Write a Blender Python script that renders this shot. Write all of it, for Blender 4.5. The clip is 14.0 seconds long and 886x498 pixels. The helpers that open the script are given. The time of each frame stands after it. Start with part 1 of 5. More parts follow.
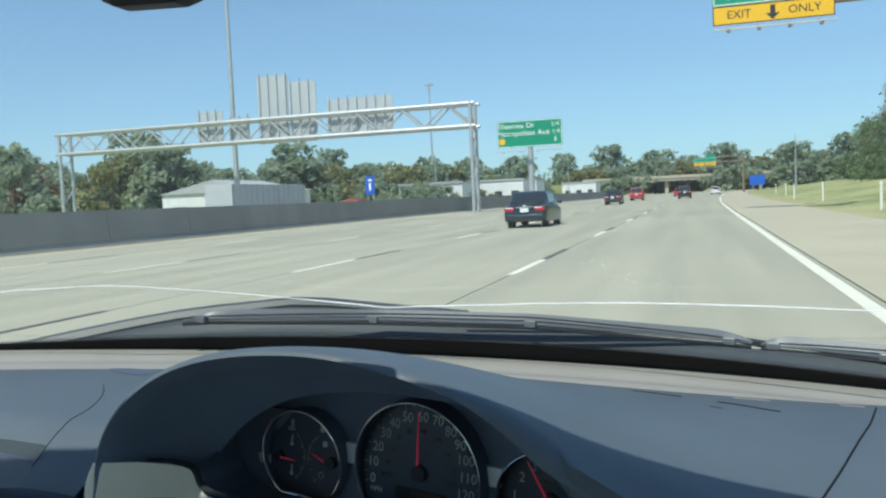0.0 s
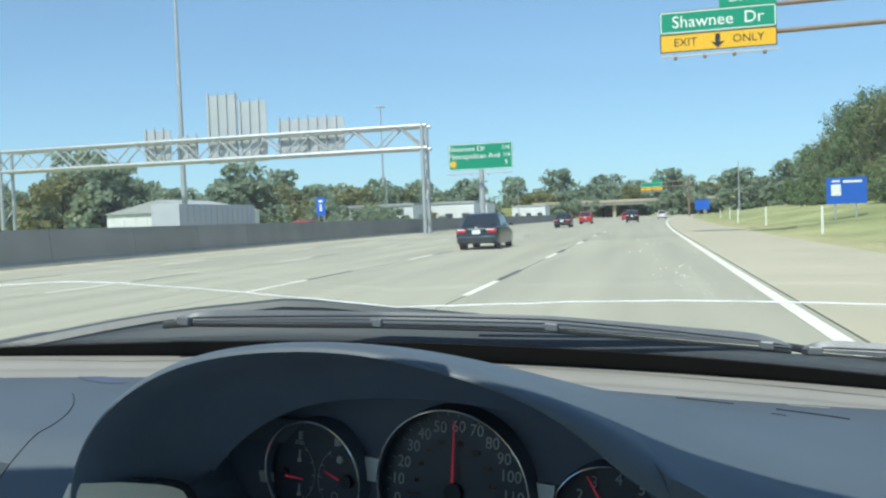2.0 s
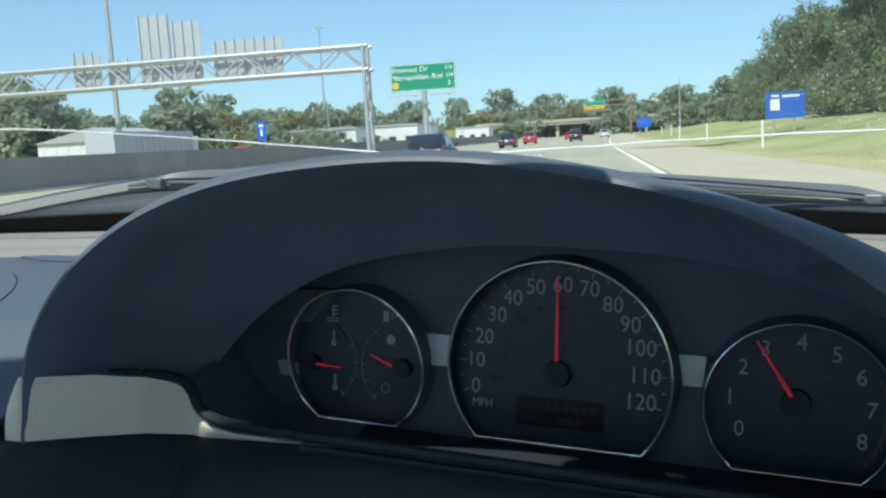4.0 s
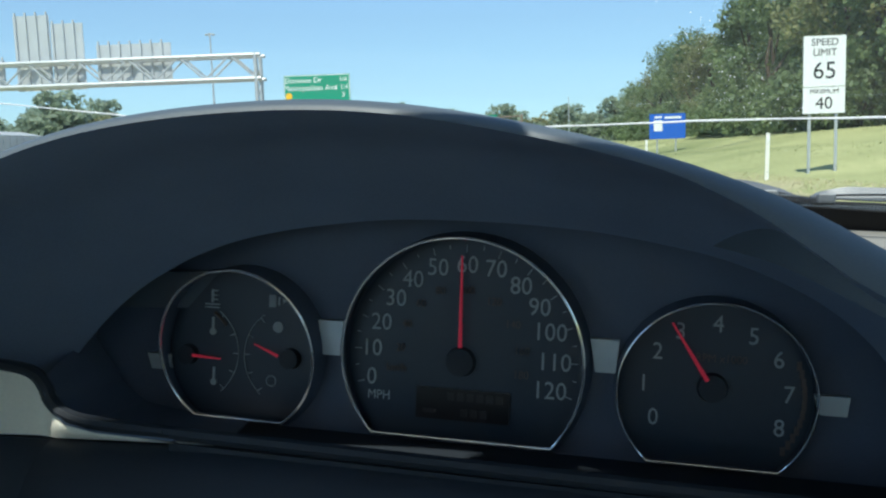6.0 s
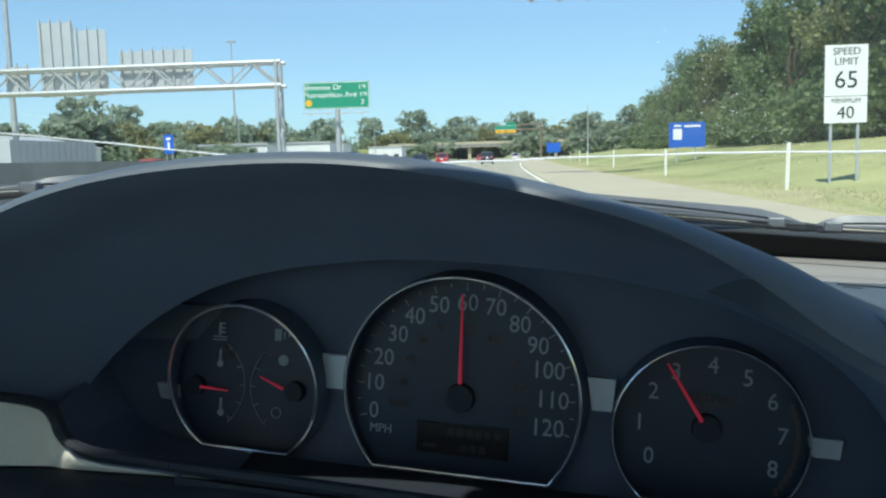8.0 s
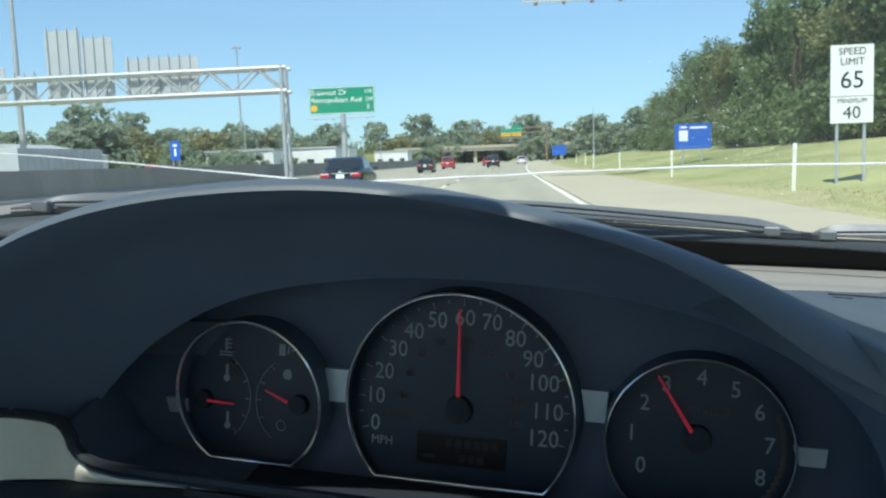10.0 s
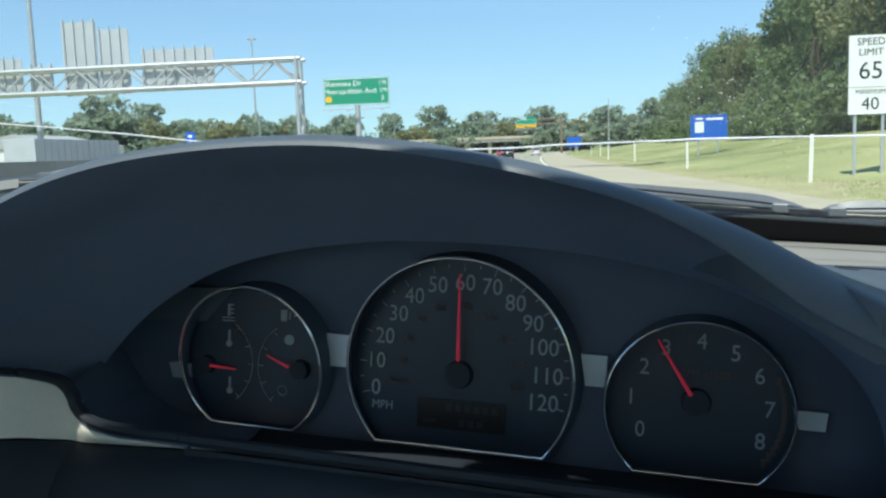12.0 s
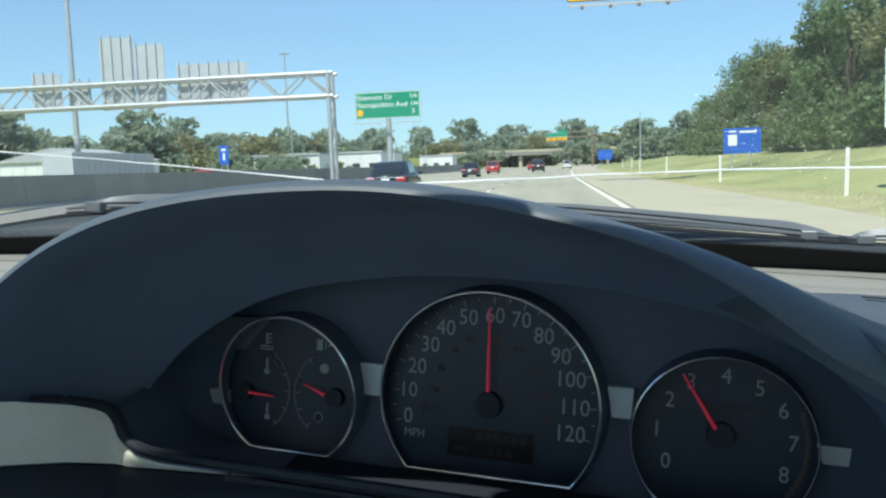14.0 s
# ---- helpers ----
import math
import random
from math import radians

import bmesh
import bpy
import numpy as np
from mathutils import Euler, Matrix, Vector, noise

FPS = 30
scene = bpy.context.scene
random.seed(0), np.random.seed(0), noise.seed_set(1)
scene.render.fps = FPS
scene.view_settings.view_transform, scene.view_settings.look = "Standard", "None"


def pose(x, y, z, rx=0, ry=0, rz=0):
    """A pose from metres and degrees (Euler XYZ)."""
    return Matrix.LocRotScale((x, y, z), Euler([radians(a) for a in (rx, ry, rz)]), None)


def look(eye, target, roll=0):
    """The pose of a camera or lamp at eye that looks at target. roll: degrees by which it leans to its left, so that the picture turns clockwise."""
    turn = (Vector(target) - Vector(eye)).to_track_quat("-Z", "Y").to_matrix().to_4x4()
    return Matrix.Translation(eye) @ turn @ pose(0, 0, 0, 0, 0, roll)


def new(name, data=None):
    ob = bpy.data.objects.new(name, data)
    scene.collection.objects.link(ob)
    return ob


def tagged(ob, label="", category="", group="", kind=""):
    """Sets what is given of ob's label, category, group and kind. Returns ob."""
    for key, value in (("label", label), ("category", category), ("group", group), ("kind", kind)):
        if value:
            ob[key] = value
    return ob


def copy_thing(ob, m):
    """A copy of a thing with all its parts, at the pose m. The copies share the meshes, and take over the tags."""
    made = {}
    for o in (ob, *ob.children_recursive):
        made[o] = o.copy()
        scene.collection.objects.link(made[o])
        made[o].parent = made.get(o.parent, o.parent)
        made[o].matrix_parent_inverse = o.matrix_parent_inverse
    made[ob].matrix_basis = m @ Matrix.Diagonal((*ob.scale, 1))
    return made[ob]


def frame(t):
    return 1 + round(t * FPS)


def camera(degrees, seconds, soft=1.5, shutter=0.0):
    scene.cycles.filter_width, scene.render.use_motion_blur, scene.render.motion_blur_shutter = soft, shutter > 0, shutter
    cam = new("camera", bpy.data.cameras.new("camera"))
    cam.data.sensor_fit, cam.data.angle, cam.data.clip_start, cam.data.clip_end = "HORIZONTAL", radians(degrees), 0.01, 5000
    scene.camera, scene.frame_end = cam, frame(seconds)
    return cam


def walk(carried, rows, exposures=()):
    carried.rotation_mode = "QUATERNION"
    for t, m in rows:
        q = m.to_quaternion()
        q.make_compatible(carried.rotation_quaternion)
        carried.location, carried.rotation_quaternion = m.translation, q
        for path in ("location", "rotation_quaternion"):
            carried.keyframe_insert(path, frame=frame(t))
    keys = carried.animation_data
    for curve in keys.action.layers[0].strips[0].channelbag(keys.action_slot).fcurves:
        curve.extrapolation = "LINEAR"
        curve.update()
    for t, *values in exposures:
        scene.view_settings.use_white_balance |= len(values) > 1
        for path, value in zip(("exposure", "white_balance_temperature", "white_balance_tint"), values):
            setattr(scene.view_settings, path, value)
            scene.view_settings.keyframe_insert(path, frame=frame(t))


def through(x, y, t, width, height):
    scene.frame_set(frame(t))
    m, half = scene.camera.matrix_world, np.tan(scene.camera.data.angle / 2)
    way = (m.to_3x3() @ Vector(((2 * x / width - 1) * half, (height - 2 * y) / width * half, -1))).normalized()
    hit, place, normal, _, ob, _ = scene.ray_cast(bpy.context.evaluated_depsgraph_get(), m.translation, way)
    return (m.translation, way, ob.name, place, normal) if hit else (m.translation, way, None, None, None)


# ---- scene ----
# camera and walk
cam = camera(54.8, 14.0, soft=2.3)
walk(cam, [
    (0, pose(0.2408, -0.6927, 1.2986, 86.711, 2.593, 16.641)),
    (0.5, pose(0.2015, -0.6725, 1.2813, 86.538, 1.216, 15.702)),
    (1, pose(0.1954, -0.6639, 1.2693, 86.362, -0.249, 13.892)),
    (1.5, pose(0.1660, -0.6436, 1.2716, 87.133, -0.029, 14.219)),
    (2, pose(0.1469, -0.6192, 1.2665, 88.066, 2.147, 13.318)),
    (2.5, pose(0.1250, -0.5695, 1.2382, 86.971, 2.921, 10.253)),
    (3, pose(0.0641, -0.5047, 1.1974, 84.492, 3.200, 9.905)),
    (5.5, pose(0.0103, -0.4395, 1.1885, 82.127, 2.683, 5.115)),
    (6, pose(0.0138, -0.4244, 1.1692, 83.331, 1.943, 2.494)),
    (6.5, pose(0.0117, -0.4296, 1.1800, 83.732, 1.530, 2.056)),
    (7, pose(0.0171, -0.4267, 1.1797, 84.077, 1.533, 2.485)),
    (7.5, pose(0.0200, -0.4304, 1.1863, 83.701, 1.655, 3.269)),
    (8, pose(0.0232, -0.4317, 1.1860, 83.842, 1.642, 3.727)),
    (8.5, pose(0.0166, -0.4388, 1.1955, 84.095, 1.392, 4.109)),
    (11, pose(0.0362, -0.4466, 1.1917, 84.067, 2.793, 4.265)),
    (11.5, pose(0.0333, -0.4468, 1.1828, 82.945, 2.667, 4.660)),
    (12, pose(0.0362, -0.4469, 1.1801, 83.576, 2.119, 5.078)),
    (12.5, pose(0.0350, -0.4563, 1.1914, 84.686, 1.638, 6.011)),
    (13, pose(0.0301, -0.4586, 1.1931, 84.586, 1.838, 6.696)),
    (13.5, pose(0.0370, -0.4602, 1.2017, 85.005, 2.281, 7.013)),
    (14, pose(0.0377, -0.4612, 1.1933, 84.512, 2.126, 7.113)),
], exposures=[(0.0, 0.58, 6250, 2), (1.0, 0.68, 6250, 2), (6.0, 0.74, 6250, 2), (14.0, 0.76, 6250, 2)])

# world and sun
SUN_AZ, SUN_EL = 195.0, 57.0     # degrees clockwise from ahead (+y), above the horizon
world = bpy.data.worlds.new("sky")
scene.world = world
world.use_nodes = True
wn = world.node_tree
sky = wn.nodes.new("ShaderNodeTexSky")
sky.sky_type = "NISHITA"
sky.sun_disc = False
sky.sun_elevation = radians(SUN_EL)
sky.sun_rotation = radians(SUN_AZ)
sky.air_density, sky.dust_density, sky.ozone_density = 1.0, 0.2, 3.2
wn.nodes["Background"].inputs["Strength"].default_value = 0.13
# a hazy sky: the bright rim near the horizon is held back
held = wn.nodes.new("ShaderNodeVectorMath")
held.operation = "MULTIPLY_ADD"
held.inputs[1].default_value = (0.21, 0.113, 0.067)
held.inputs[2].default_value = (1.0, 1.0, 1.0)
even = wn.nodes.new("ShaderNodeVectorMath")
even.operation = "DIVIDE"
wn.links.new(sky.outputs[0], held.inputs[0])
wn.links.new(sky.outputs[0], even.inputs[0])
wn.links.new(held.outputs[0], even.inputs[1])
wn.links.new(even.outputs[0], wn.nodes["Background"].inputs["Color"])
sun = new("sun", bpy.data.lights.new("sun", "SUN"))
sun.data.energy, sun.data.angle, sun.data.color = 3.1, radians(0.6), (1.0, 0.94, 0.85)
sdir = Vector((math.sin(radians(SUN_AZ)) * math.cos(radians(SUN_EL)), math.cos(radians(SUN_AZ)) * math.cos(radians(SUN_EL)), math.sin(radians(SUN_EL))))
sun.matrix_world = look(sdir * 60, (0, 0, 0))


# materials
def material(name, color, rough=0.6, metal=0.0, vary=0.12, scale=6.0, fine=80.0, bump=0.0, island=0.0, piece=0.0, spec=0.5, emit=0.0, tint=None, streak=None):
    m = bpy.data.materials.new(name)
    m.use_nodes = True
    nt = m.node_tree
    b = nt.nodes["Principled BSDF"]
    b.inputs["Roughness"].default_value = rough
    b.inputs["Metallic"].default_value = metal
    b.inputs["Specular IOR Level"].default_value = spec
    tc = nt.nodes.new("ShaderNodeTexCoord")
    big = nt.nodes.new("ShaderNodeTexNoise")
    big.inputs["Scale"].default_value = scale
    big.inputs["Detail"].default_value = 5
    small = nt.nodes.new("ShaderNodeTexNoise")
    small.inputs["Scale"].default_value = fine
    small.inputs["Detail"].default_value = 3
    for n in (big, small):
        nt.links.new(tc.outputs["Object"], n.inputs["Vector"])
    if streak:
        mp = nt.nodes.new("ShaderNodeMapping")
        mp.inputs["Scale"].default_value = streak
        nt.links.new(tc.outputs["Object"], mp.inputs["Vector"])
        nt.links.new(mp.outputs[0], big.inputs["Vector"])
    mid = nt.nodes.new("ShaderNodeMath")
    mid.operation = "MULTIPLY_ADD"
    nt.links.new(small.outputs["Fac"], mid.inputs[0])
    mid.inputs[1].default_value = 0.5
    nt.links.new(big.outputs["Fac"], mid.inputs[2])
    last = mid.outputs[0]
    for amount, node, socket in ((island, "ShaderNodeNewGeometry", "Random Per Island"), (piece, "ShaderNodeObjectInfo", "Random")):
        if amount:
            g = nt.nodes.new(node)
            a = nt.nodes.new("ShaderNodeMath")
            a.operation = "MULTIPLY_ADD"
            nt.links.new(g.outputs[socket], a.inputs[0])
            a.inputs[1].default_value = amount
            nt.links.new(last, a.inputs[2])
            last = a.outputs[0]
    ramp = nt.nodes.new("ShaderNodeMapRange")
    ramp.inputs["From Min"].default_value = 0.45
    ramp.inputs["From Max"].default_value = 1.05 + island + piece
    nt.links.new(last, ramp.inputs["Value"])
    mix = nt.nodes.new("ShaderNodeMix")
    mix.data_type = "RGBA"
    other = tint or color
    mix.inputs["A"].default_value = (*[c * (1 - vary) for c in color], 1)
    mix.inputs["B"].default_value = (*[min(1, c * (1 + vary)) for c in other], 1)
    nt.links.new(ramp.outputs[0], mix.inputs["Factor"])
    nt.links.new(mix.outputs["Result"], b.inputs["Base Color"])
    if bump:
        bp = nt.nodes.new("ShaderNodeBump")
        bp.inputs["Strength"].default_value = bump
        bp.inputs["Distance"].default_value = 0.4 / fine
        nt.links.new(small.outputs["Fac"], bp.inputs["Height"])
        nt.links.new(bp.outputs[0], b.inputs["Normal"])
    if emit:
        b.inputs["Emission Color"].default_value = (*color, 1)
        b.inputs["Emission Strength"].default_value = emit
    return m


def leaf_material(name, dark, light, through=0.34):
    m = material(name, dark, 0.55, vary=0.15, scale=0.35, fine=3.0, island=0.9, piece=0.25, tint=light)
    nt = m.node_tree
    b = nt.nodes["Principled BSDF"]
    col = b.inputs["Base Color"].links[0].from_socket
    tr = nt.nodes.new("ShaderNodeBsdfTranslucent")
    mx = nt.nodes.new("ShaderNodeMixShader")
    mx.inputs[0].default_value = through
    nt.links.new(col, tr.inputs["Color"])
    nt.links.new(b.outputs[0], mx.inputs[1])
    nt.links.new(tr.outputs[0], mx.inputs[2])
    nt.links.new(mx.outputs[0], nt.nodes["Material Output"].inputs["Surface"])
    return m


def glass_material(name, tint, gloss=0.035, veil=0.0):
    m = bpy.data.materials.new(name)
    m.use_nodes = True
    nt = m.node_tree
    nt.nodes.remove(nt.nodes["Principled BSDF"])
    t = nt.nodes.new("ShaderNodeBsdfTransparent")
    t.inputs["Color"].default_value = (*tint, 1)
    g = nt.nodes.new("ShaderNodeBsdfGlossy")
    g.inputs["Roughness"].default_value = 0.02
    fr = nt.nodes.new("ShaderNodeFresnel")
    fr.inputs["IOR"].default_value = 1.3
    k = nt.nodes.new("ShaderNodeMath")
    k.operation = "MULTIPLY"
    k.inputs[1].default_value = gloss
    nt.links.new(fr.outputs[0], k.inputs[0])
    mx = nt.nodes.new("ShaderNodeMixShader")
    nt.links.new(k.outputs[0], mx.inputs[0])
    nt.links.new(t.outputs[0], mx.inputs[1])
    nt.links.new(g.outputs[0], mx.inputs[2])
    # white scatter mixed into the pane stands for haze over the view
    veil_mix = nt.nodes.new("ShaderNodeMixShader")
    veil_mix.inputs[0].default_value = veil
    nt.links.new(mx.outputs[0], veil_mix.inputs[1])
    nt.links.new(nt.nodes.new("ShaderNodeBsdfTranslucent").outputs[0], veil_mix.inputs[2])
    nt.links.new(veil_mix.outputs[0], nt.nodes["Material Output"].inputs["Surface"])
    return m


M_PAD = material("dash_vinyl", (0.083, 0.107, 0.131), 0.5, vary=0.12, scale=9, fine=900, bump=0.25, spec=0.5)
M_LEDGE = material("dash_ledge_vinyl", (0.235, 0.235, 0.22), 0.6, vary=0.1, scale=7, fine=700, bump=0.2)
M_HOOD_IN = material("dark_grey_vinyl", (0.150, 0.195, 0.280), 0.65, vary=0.15, scale=14, fine=900, bump=0.2)
M_BEIGE = material("beige_plastic", (0.86, 0.83, 0.71), 0.6, vary=0.08, scale=12, fine=600, bump=0.15)
M_CLUSTER = material("black_cluster_plastic", (0.085, 0.110, 0.160), 0.55, vary=0.12, scale=14, fine=900, bump=0.15)
M_BLACK = material("black_plastic", (0.022, 0.028, 0.037), 0.5, vary=0.2, scale=14, fine=900, bump=0.15, spec=0.3)
M_FACE = material("gauge_face", (0.022, 0.034, 0.052), 0.4, vary=0.1, fine=300)
M_CHROME = material("chrome", (0.97, 0.98, 0.99), 0.14, 0.8, vary=0.03, spec=1.0)
M_SILVER = material("satin_silver", (0.52, 0.57, 0.59), 0.45, 0.4, vary=0.08)
M_DIGIT = material("gauge_print", (0.34, 0.38, 0.39), 0.6, vary=0.05)
M_DIM = material("dim_print", (0.10, 0.075, 0.065), 0.6, vary=0.05)
# the needle red is given a faint glow, with no lamp behind it
M_NEEDLE_GLOW = material("needle_red_glow", (0.66, 0.03, 0.07), 0.45, vary=0.05, emit=0.10)
M_LCD = material("lcd_black", (0.012, 0.007, 0.006), 0.3, vary=0.1)
M_SEG = material("lcd_segment", (0.035, 0.026, 0.026), 0.5, vary=0.05)
M_GLASS = glass_material("windshield_glass", (0.97, 0.985, 0.98), 0.055, 0.015)
M_CRACK = material("crack_white", (0.92, 0.95, 0.97), 0.3, vary=0.1, scale=60)
M_FRIT = material("black_ceramic", (0.012, 0.012, 0.013), 0.6, vary=0.2, fine=250, spec=0.15)
M_RUBBER = material("wiper_rubber", (0.02, 0.021, 0.023), 0.55, vary=0.2, fine=200)
M_WMETAL = material("wiper_metal", (0.15, 0.16, 0.17), 0.4, 0.3, vary=0.15)
M_WCOVER = material("wiper_cover_grey", (0.16, 0.17, 0.185), 0.45, 0.1, vary=0.15, scale=8, fine=200)
M_COWL = material("cowl_plastic", (0.05, 0.058, 0.062), 0.5, vary=0.2, scale=5, fine=300)
M_BONNET = material("dark_grey_paint", (0.10, 0.113, 0.12), 0.45, 0.2, vary=0.08)
M_CABIN = material("pale_grey_cloth", (0.74, 0.72, 0.66), 0.9, vary=0.12, scale=8, fine=250, bump=0.2)
M_CARPAINT = material("dark_grey_body_paint", (0.10, 0.113, 0.12), 0.35, 0.4, vary=0.06)
M_CONCRETE = material("road_concrete", (0.385, 0.362, 0.272), 0.9, vary=0.25, scale=1.0, fine=9, bump=0.15, island=0.16, streak=(1.1, 0.05, 1))
M_SLAB = material("road_slab_concrete", (0.385, 0.362, 0.272), 0.9, vary=0.25, scale=1.0, fine=9, bump=0.15, piece=0.16, streak=(1.1, 0.05, 1))
M_STRAW = material("straw_grass", (0.46, 0.40, 0.24), 0.85, vary=0.15, scale=0.3, fine=4, island=0.2, tint=(0.56, 0.49, 0.31))
M_VERGE = material("dry_verge", (0.42, 0.37, 0.22), 0.95, vary=0.2, scale=0.6, fine=6, bump=0.4, tint=(0.40, 0.39, 0.18))
M_JOINT = material("joint_sealant", (0.11, 0.105, 0.095), 0.9, vary=0.2, scale=1, fine=20)
M_SHOULDER = material("shoulder_concrete", (0.47, 0.42, 0.30), 0.9, vary=0.14, scale=0.3, fine=10, island=0.15, bump=0.2)
M_WHITE = material("road_paint_white", (0.80, 0.76, 0.62), 0.7, vary=0.12, scale=3, fine=40)
M_BLACKLINE = material("road_paint_black", (0.10, 0.10, 0.095), 0.85, vary=0.25, scale=2, fine=30)
M_GRASS = material("mown_grass", (0.20, 0.25, 0.075), 0.95, vary=0.25, scale=0.12, fine=5, bump=0.5, tint=(0.40, 0.39, 0.18))
M_BLADE = material("grass_blades", (0.19, 0.245, 0.07), 0.8, vary=0.3, scale=0.3, fine=4, island=0.5, tint=(0.33, 0.34, 0.14))
M_WALL = material("barrier_concrete", (0.28, 0.275, 0.25), 0.9, vary=0.2, scale=0.5, fine=12, bump=0.2, piece=0.25)
M_GALV = material("galvanised_steel", (0.50, 0.52, 0.53), 0.5, 0.45, vary=0.12, scale=2, fine=40)
M_SIGNBACK = material("aluminium_sign_back", (0.52, 0.54, 0.55), 0.5, 0.25, vary=0.1, scale=1, fine=20)
M_GREEN = material("sign_green", (0.0, 0.27, 0.15), 0.5, vary=0.05)
M_YELLOW = material("sign_yellow", (0.85, 0.48, 0.01), 0.5, vary=0.05)
M_BLUE = material("sign_blue", (0.01, 0.11, 0.55), 0.5, vary=0.05)
M_SIGNWHITE = material("sign_white", (0.82, 0.83, 0.82), 0.5, vary=0.04)
M_SIGNBLACK = material("sign_black", (0.02, 0.02, 0.02), 0.5, vary=0.04)
M_RUST = material("weathered_steel", (0.26, 0.19, 0.14), 0.7, 0.2, vary=0.2, scale=2, fine=30)
M_POST = material("delineator_white", (0.78, 0.77, 0.70), 0.6, vary=0.08)
M_TRUNK = material("bark", (0.11, 0.085, 0.06), 0.95, vary=0.3, scale=4, fine=30, bump=0.5)
M_LEAF = leaf_material("leaf_green", (0.115, 0.17, 0.068), (0.28, 0.36, 0.165), 0.5)
M_LEAF_Y = leaf_material("leaf_olive", (0.17, 0.19, 0.08), (0.37, 0.38, 0.18), 0.5)
# far leaves are coloured paler than the near ones, haze put into the colour
M_LEAF_HAZED = leaf_material("leaf_far_hazed", (0.24, 0.30, 0.20), (0.43, 0.50, 0.35), 0.55)
M_LEAF_OLIVE_HAZED = leaf_material("leaf_olive_hazed", (0.24, 0.25, 0.11), (0.42, 0.41, 0.20), 0.5)
M_LEAF_RUST = leaf_material("leaf_rust", (0.20, 0.13, 0.06), (0.34, 0.24, 0.12), 0.5)
M_BWHITE = material("white_metal_siding", (0.74, 0.75, 0.74), 0.6, vary=0.08, scale=0.5, fine=8)
M_BROOF = material("grey_roof", (0.42, 0.43, 0.44), 0.7, vary=0.12, scale=0.4, fine=6)
M_BDARK = material("dark_opening", (0.05, 0.055, 0.06), 0.4, vary=0.2)
M_TYRE = material("tyre_rubber", (0.02, 0.02, 0.02), 0.85, vary=0.2, fine=60)
M_RIM = material("alloy_rim", (0.4, 0.41, 0.42), 0.35, 0.8, vary=0.08)
M_CARGLASS = material("tinted_glass", (0.02, 0.025, 0.03), 0.08, vary=0.1, spec=0.8)
M_TAIL = material("tail_lamp_red", (0.55, 0.02, 0.03), 0.25, vary=0.08)
M_PAINT = {
    "blue": material("dark_blue_paint", (0.02, 0.038, 0.05), 0.22, 0.3, vary=0.05, spec=0.7),
    "red": material("red_paint", (0.42, 0.02, 0.025), 0.25, 0.1, vary=0.05, spec=0.7),
    "black": material("black_paint", (0.02, 0.021, 0.024), 0.22, 0.2, vary=0.05, spec=0.7),
    "white": material("white_paint", (0.75, 0.75, 0.74), 0.25, 0.0, vary=0.03, spec=0.6),
}


# mesh helpers
def part(name, bm, mat, parent, label="", smooth=False):
    me = bpy.data.meshes.new(name)
    bmesh.ops.recalc_face_normals(bm, faces=bm.faces)
    bm.to_mesh(me)
    bm.free()
    me.materials.append(mat)
    if smooth:
        for p in me.polygons:
            p.use_smooth = True
        me.set_sharp_from_angle(angle=radians(40))
    ob = new(name, me)
    ob.parent = parent
    return tagged(ob, label) if label else ob


def thing(name, m, label, category, group="", kind=""):
    ob = new(name)
    ob.empty_display_size = 0.1
    ob.matrix_world = m
    return tagged(ob, label, category, group, kind)


def solid(name, bm, mat, m, label, category="", group="", kind="", smooth=False):
    ob = part(name, bm, mat, None, smooth=smooth)
    ob.matrix_world = m
    return tagged(ob, label, category, group, kind)


def box(x0, x1, y0, y1, z0, z1, bm=None, bevel=0.0):
    own = bmesh.new()
    bmesh.ops.create_cube(own, size=1)
    for v in own.verts:
        v.co = ((x0 + x1) / 2 + v.co.x * (x1 - x0), (y0 + y1) / 2 + v.co.y * (y1 - y0), (z0 + z1) / 2 + v.co.z * (z1 - z0))
    if bevel:
        bmesh.ops.bevel(own, geom=own.edges[:], offset=bevel, segments=2, affect="EDGES", profile=0.5)
    return merge(bm, own)


def merge(bm, own):
    if bm is None:
        return own
    me = bpy.data.meshes.new("tmp")
    own.to_mesh(me)
    own.free()
    bm.from_mesh(me)
    bpy.data.meshes.remove(me)
    return bm


def tube(points, radii, sides=8, bm=None, closed=False):
    bm = bm or bmesh.new()
    pts = [Vector(p) for p in points]
    if not hasattr(radii, "__len__"):
        radii = [radii] * len(pts)
    rings = []
    n = len(pts)
    for i, p in enumerate(pts):
        a = pts[(i - 1) % n] if (i or closed) else p
        b = pts[(i + 1) % n] if (i < n - 1 or closed) else p
        d = (b - a).normalized()
        side = d.cross(Vector((0, 1, 0)) if abs(d.y) < 0.9 else Vector((1, 0, 0))).normalized()
        upv = side.cross(d)
        rings.append([bm.verts.new(p + radii[i] * (math.cos(2 * math.pi * k / sides) * side + math.sin(2 * math.pi * k / sides) * upv)) for k in range(sides)])
    for i in range(n if closed else n - 1):
        r, q = rings[i], rings[(i + 1) % n]
        for k in range(sides):
            bm.faces.new((r[k], r[(k + 1) % sides], q[(k + 1) % sides], q[k]))
    if not closed:
        bm.faces.new(rings[0])
        bm.faces.new(rings[-1])
    return bm


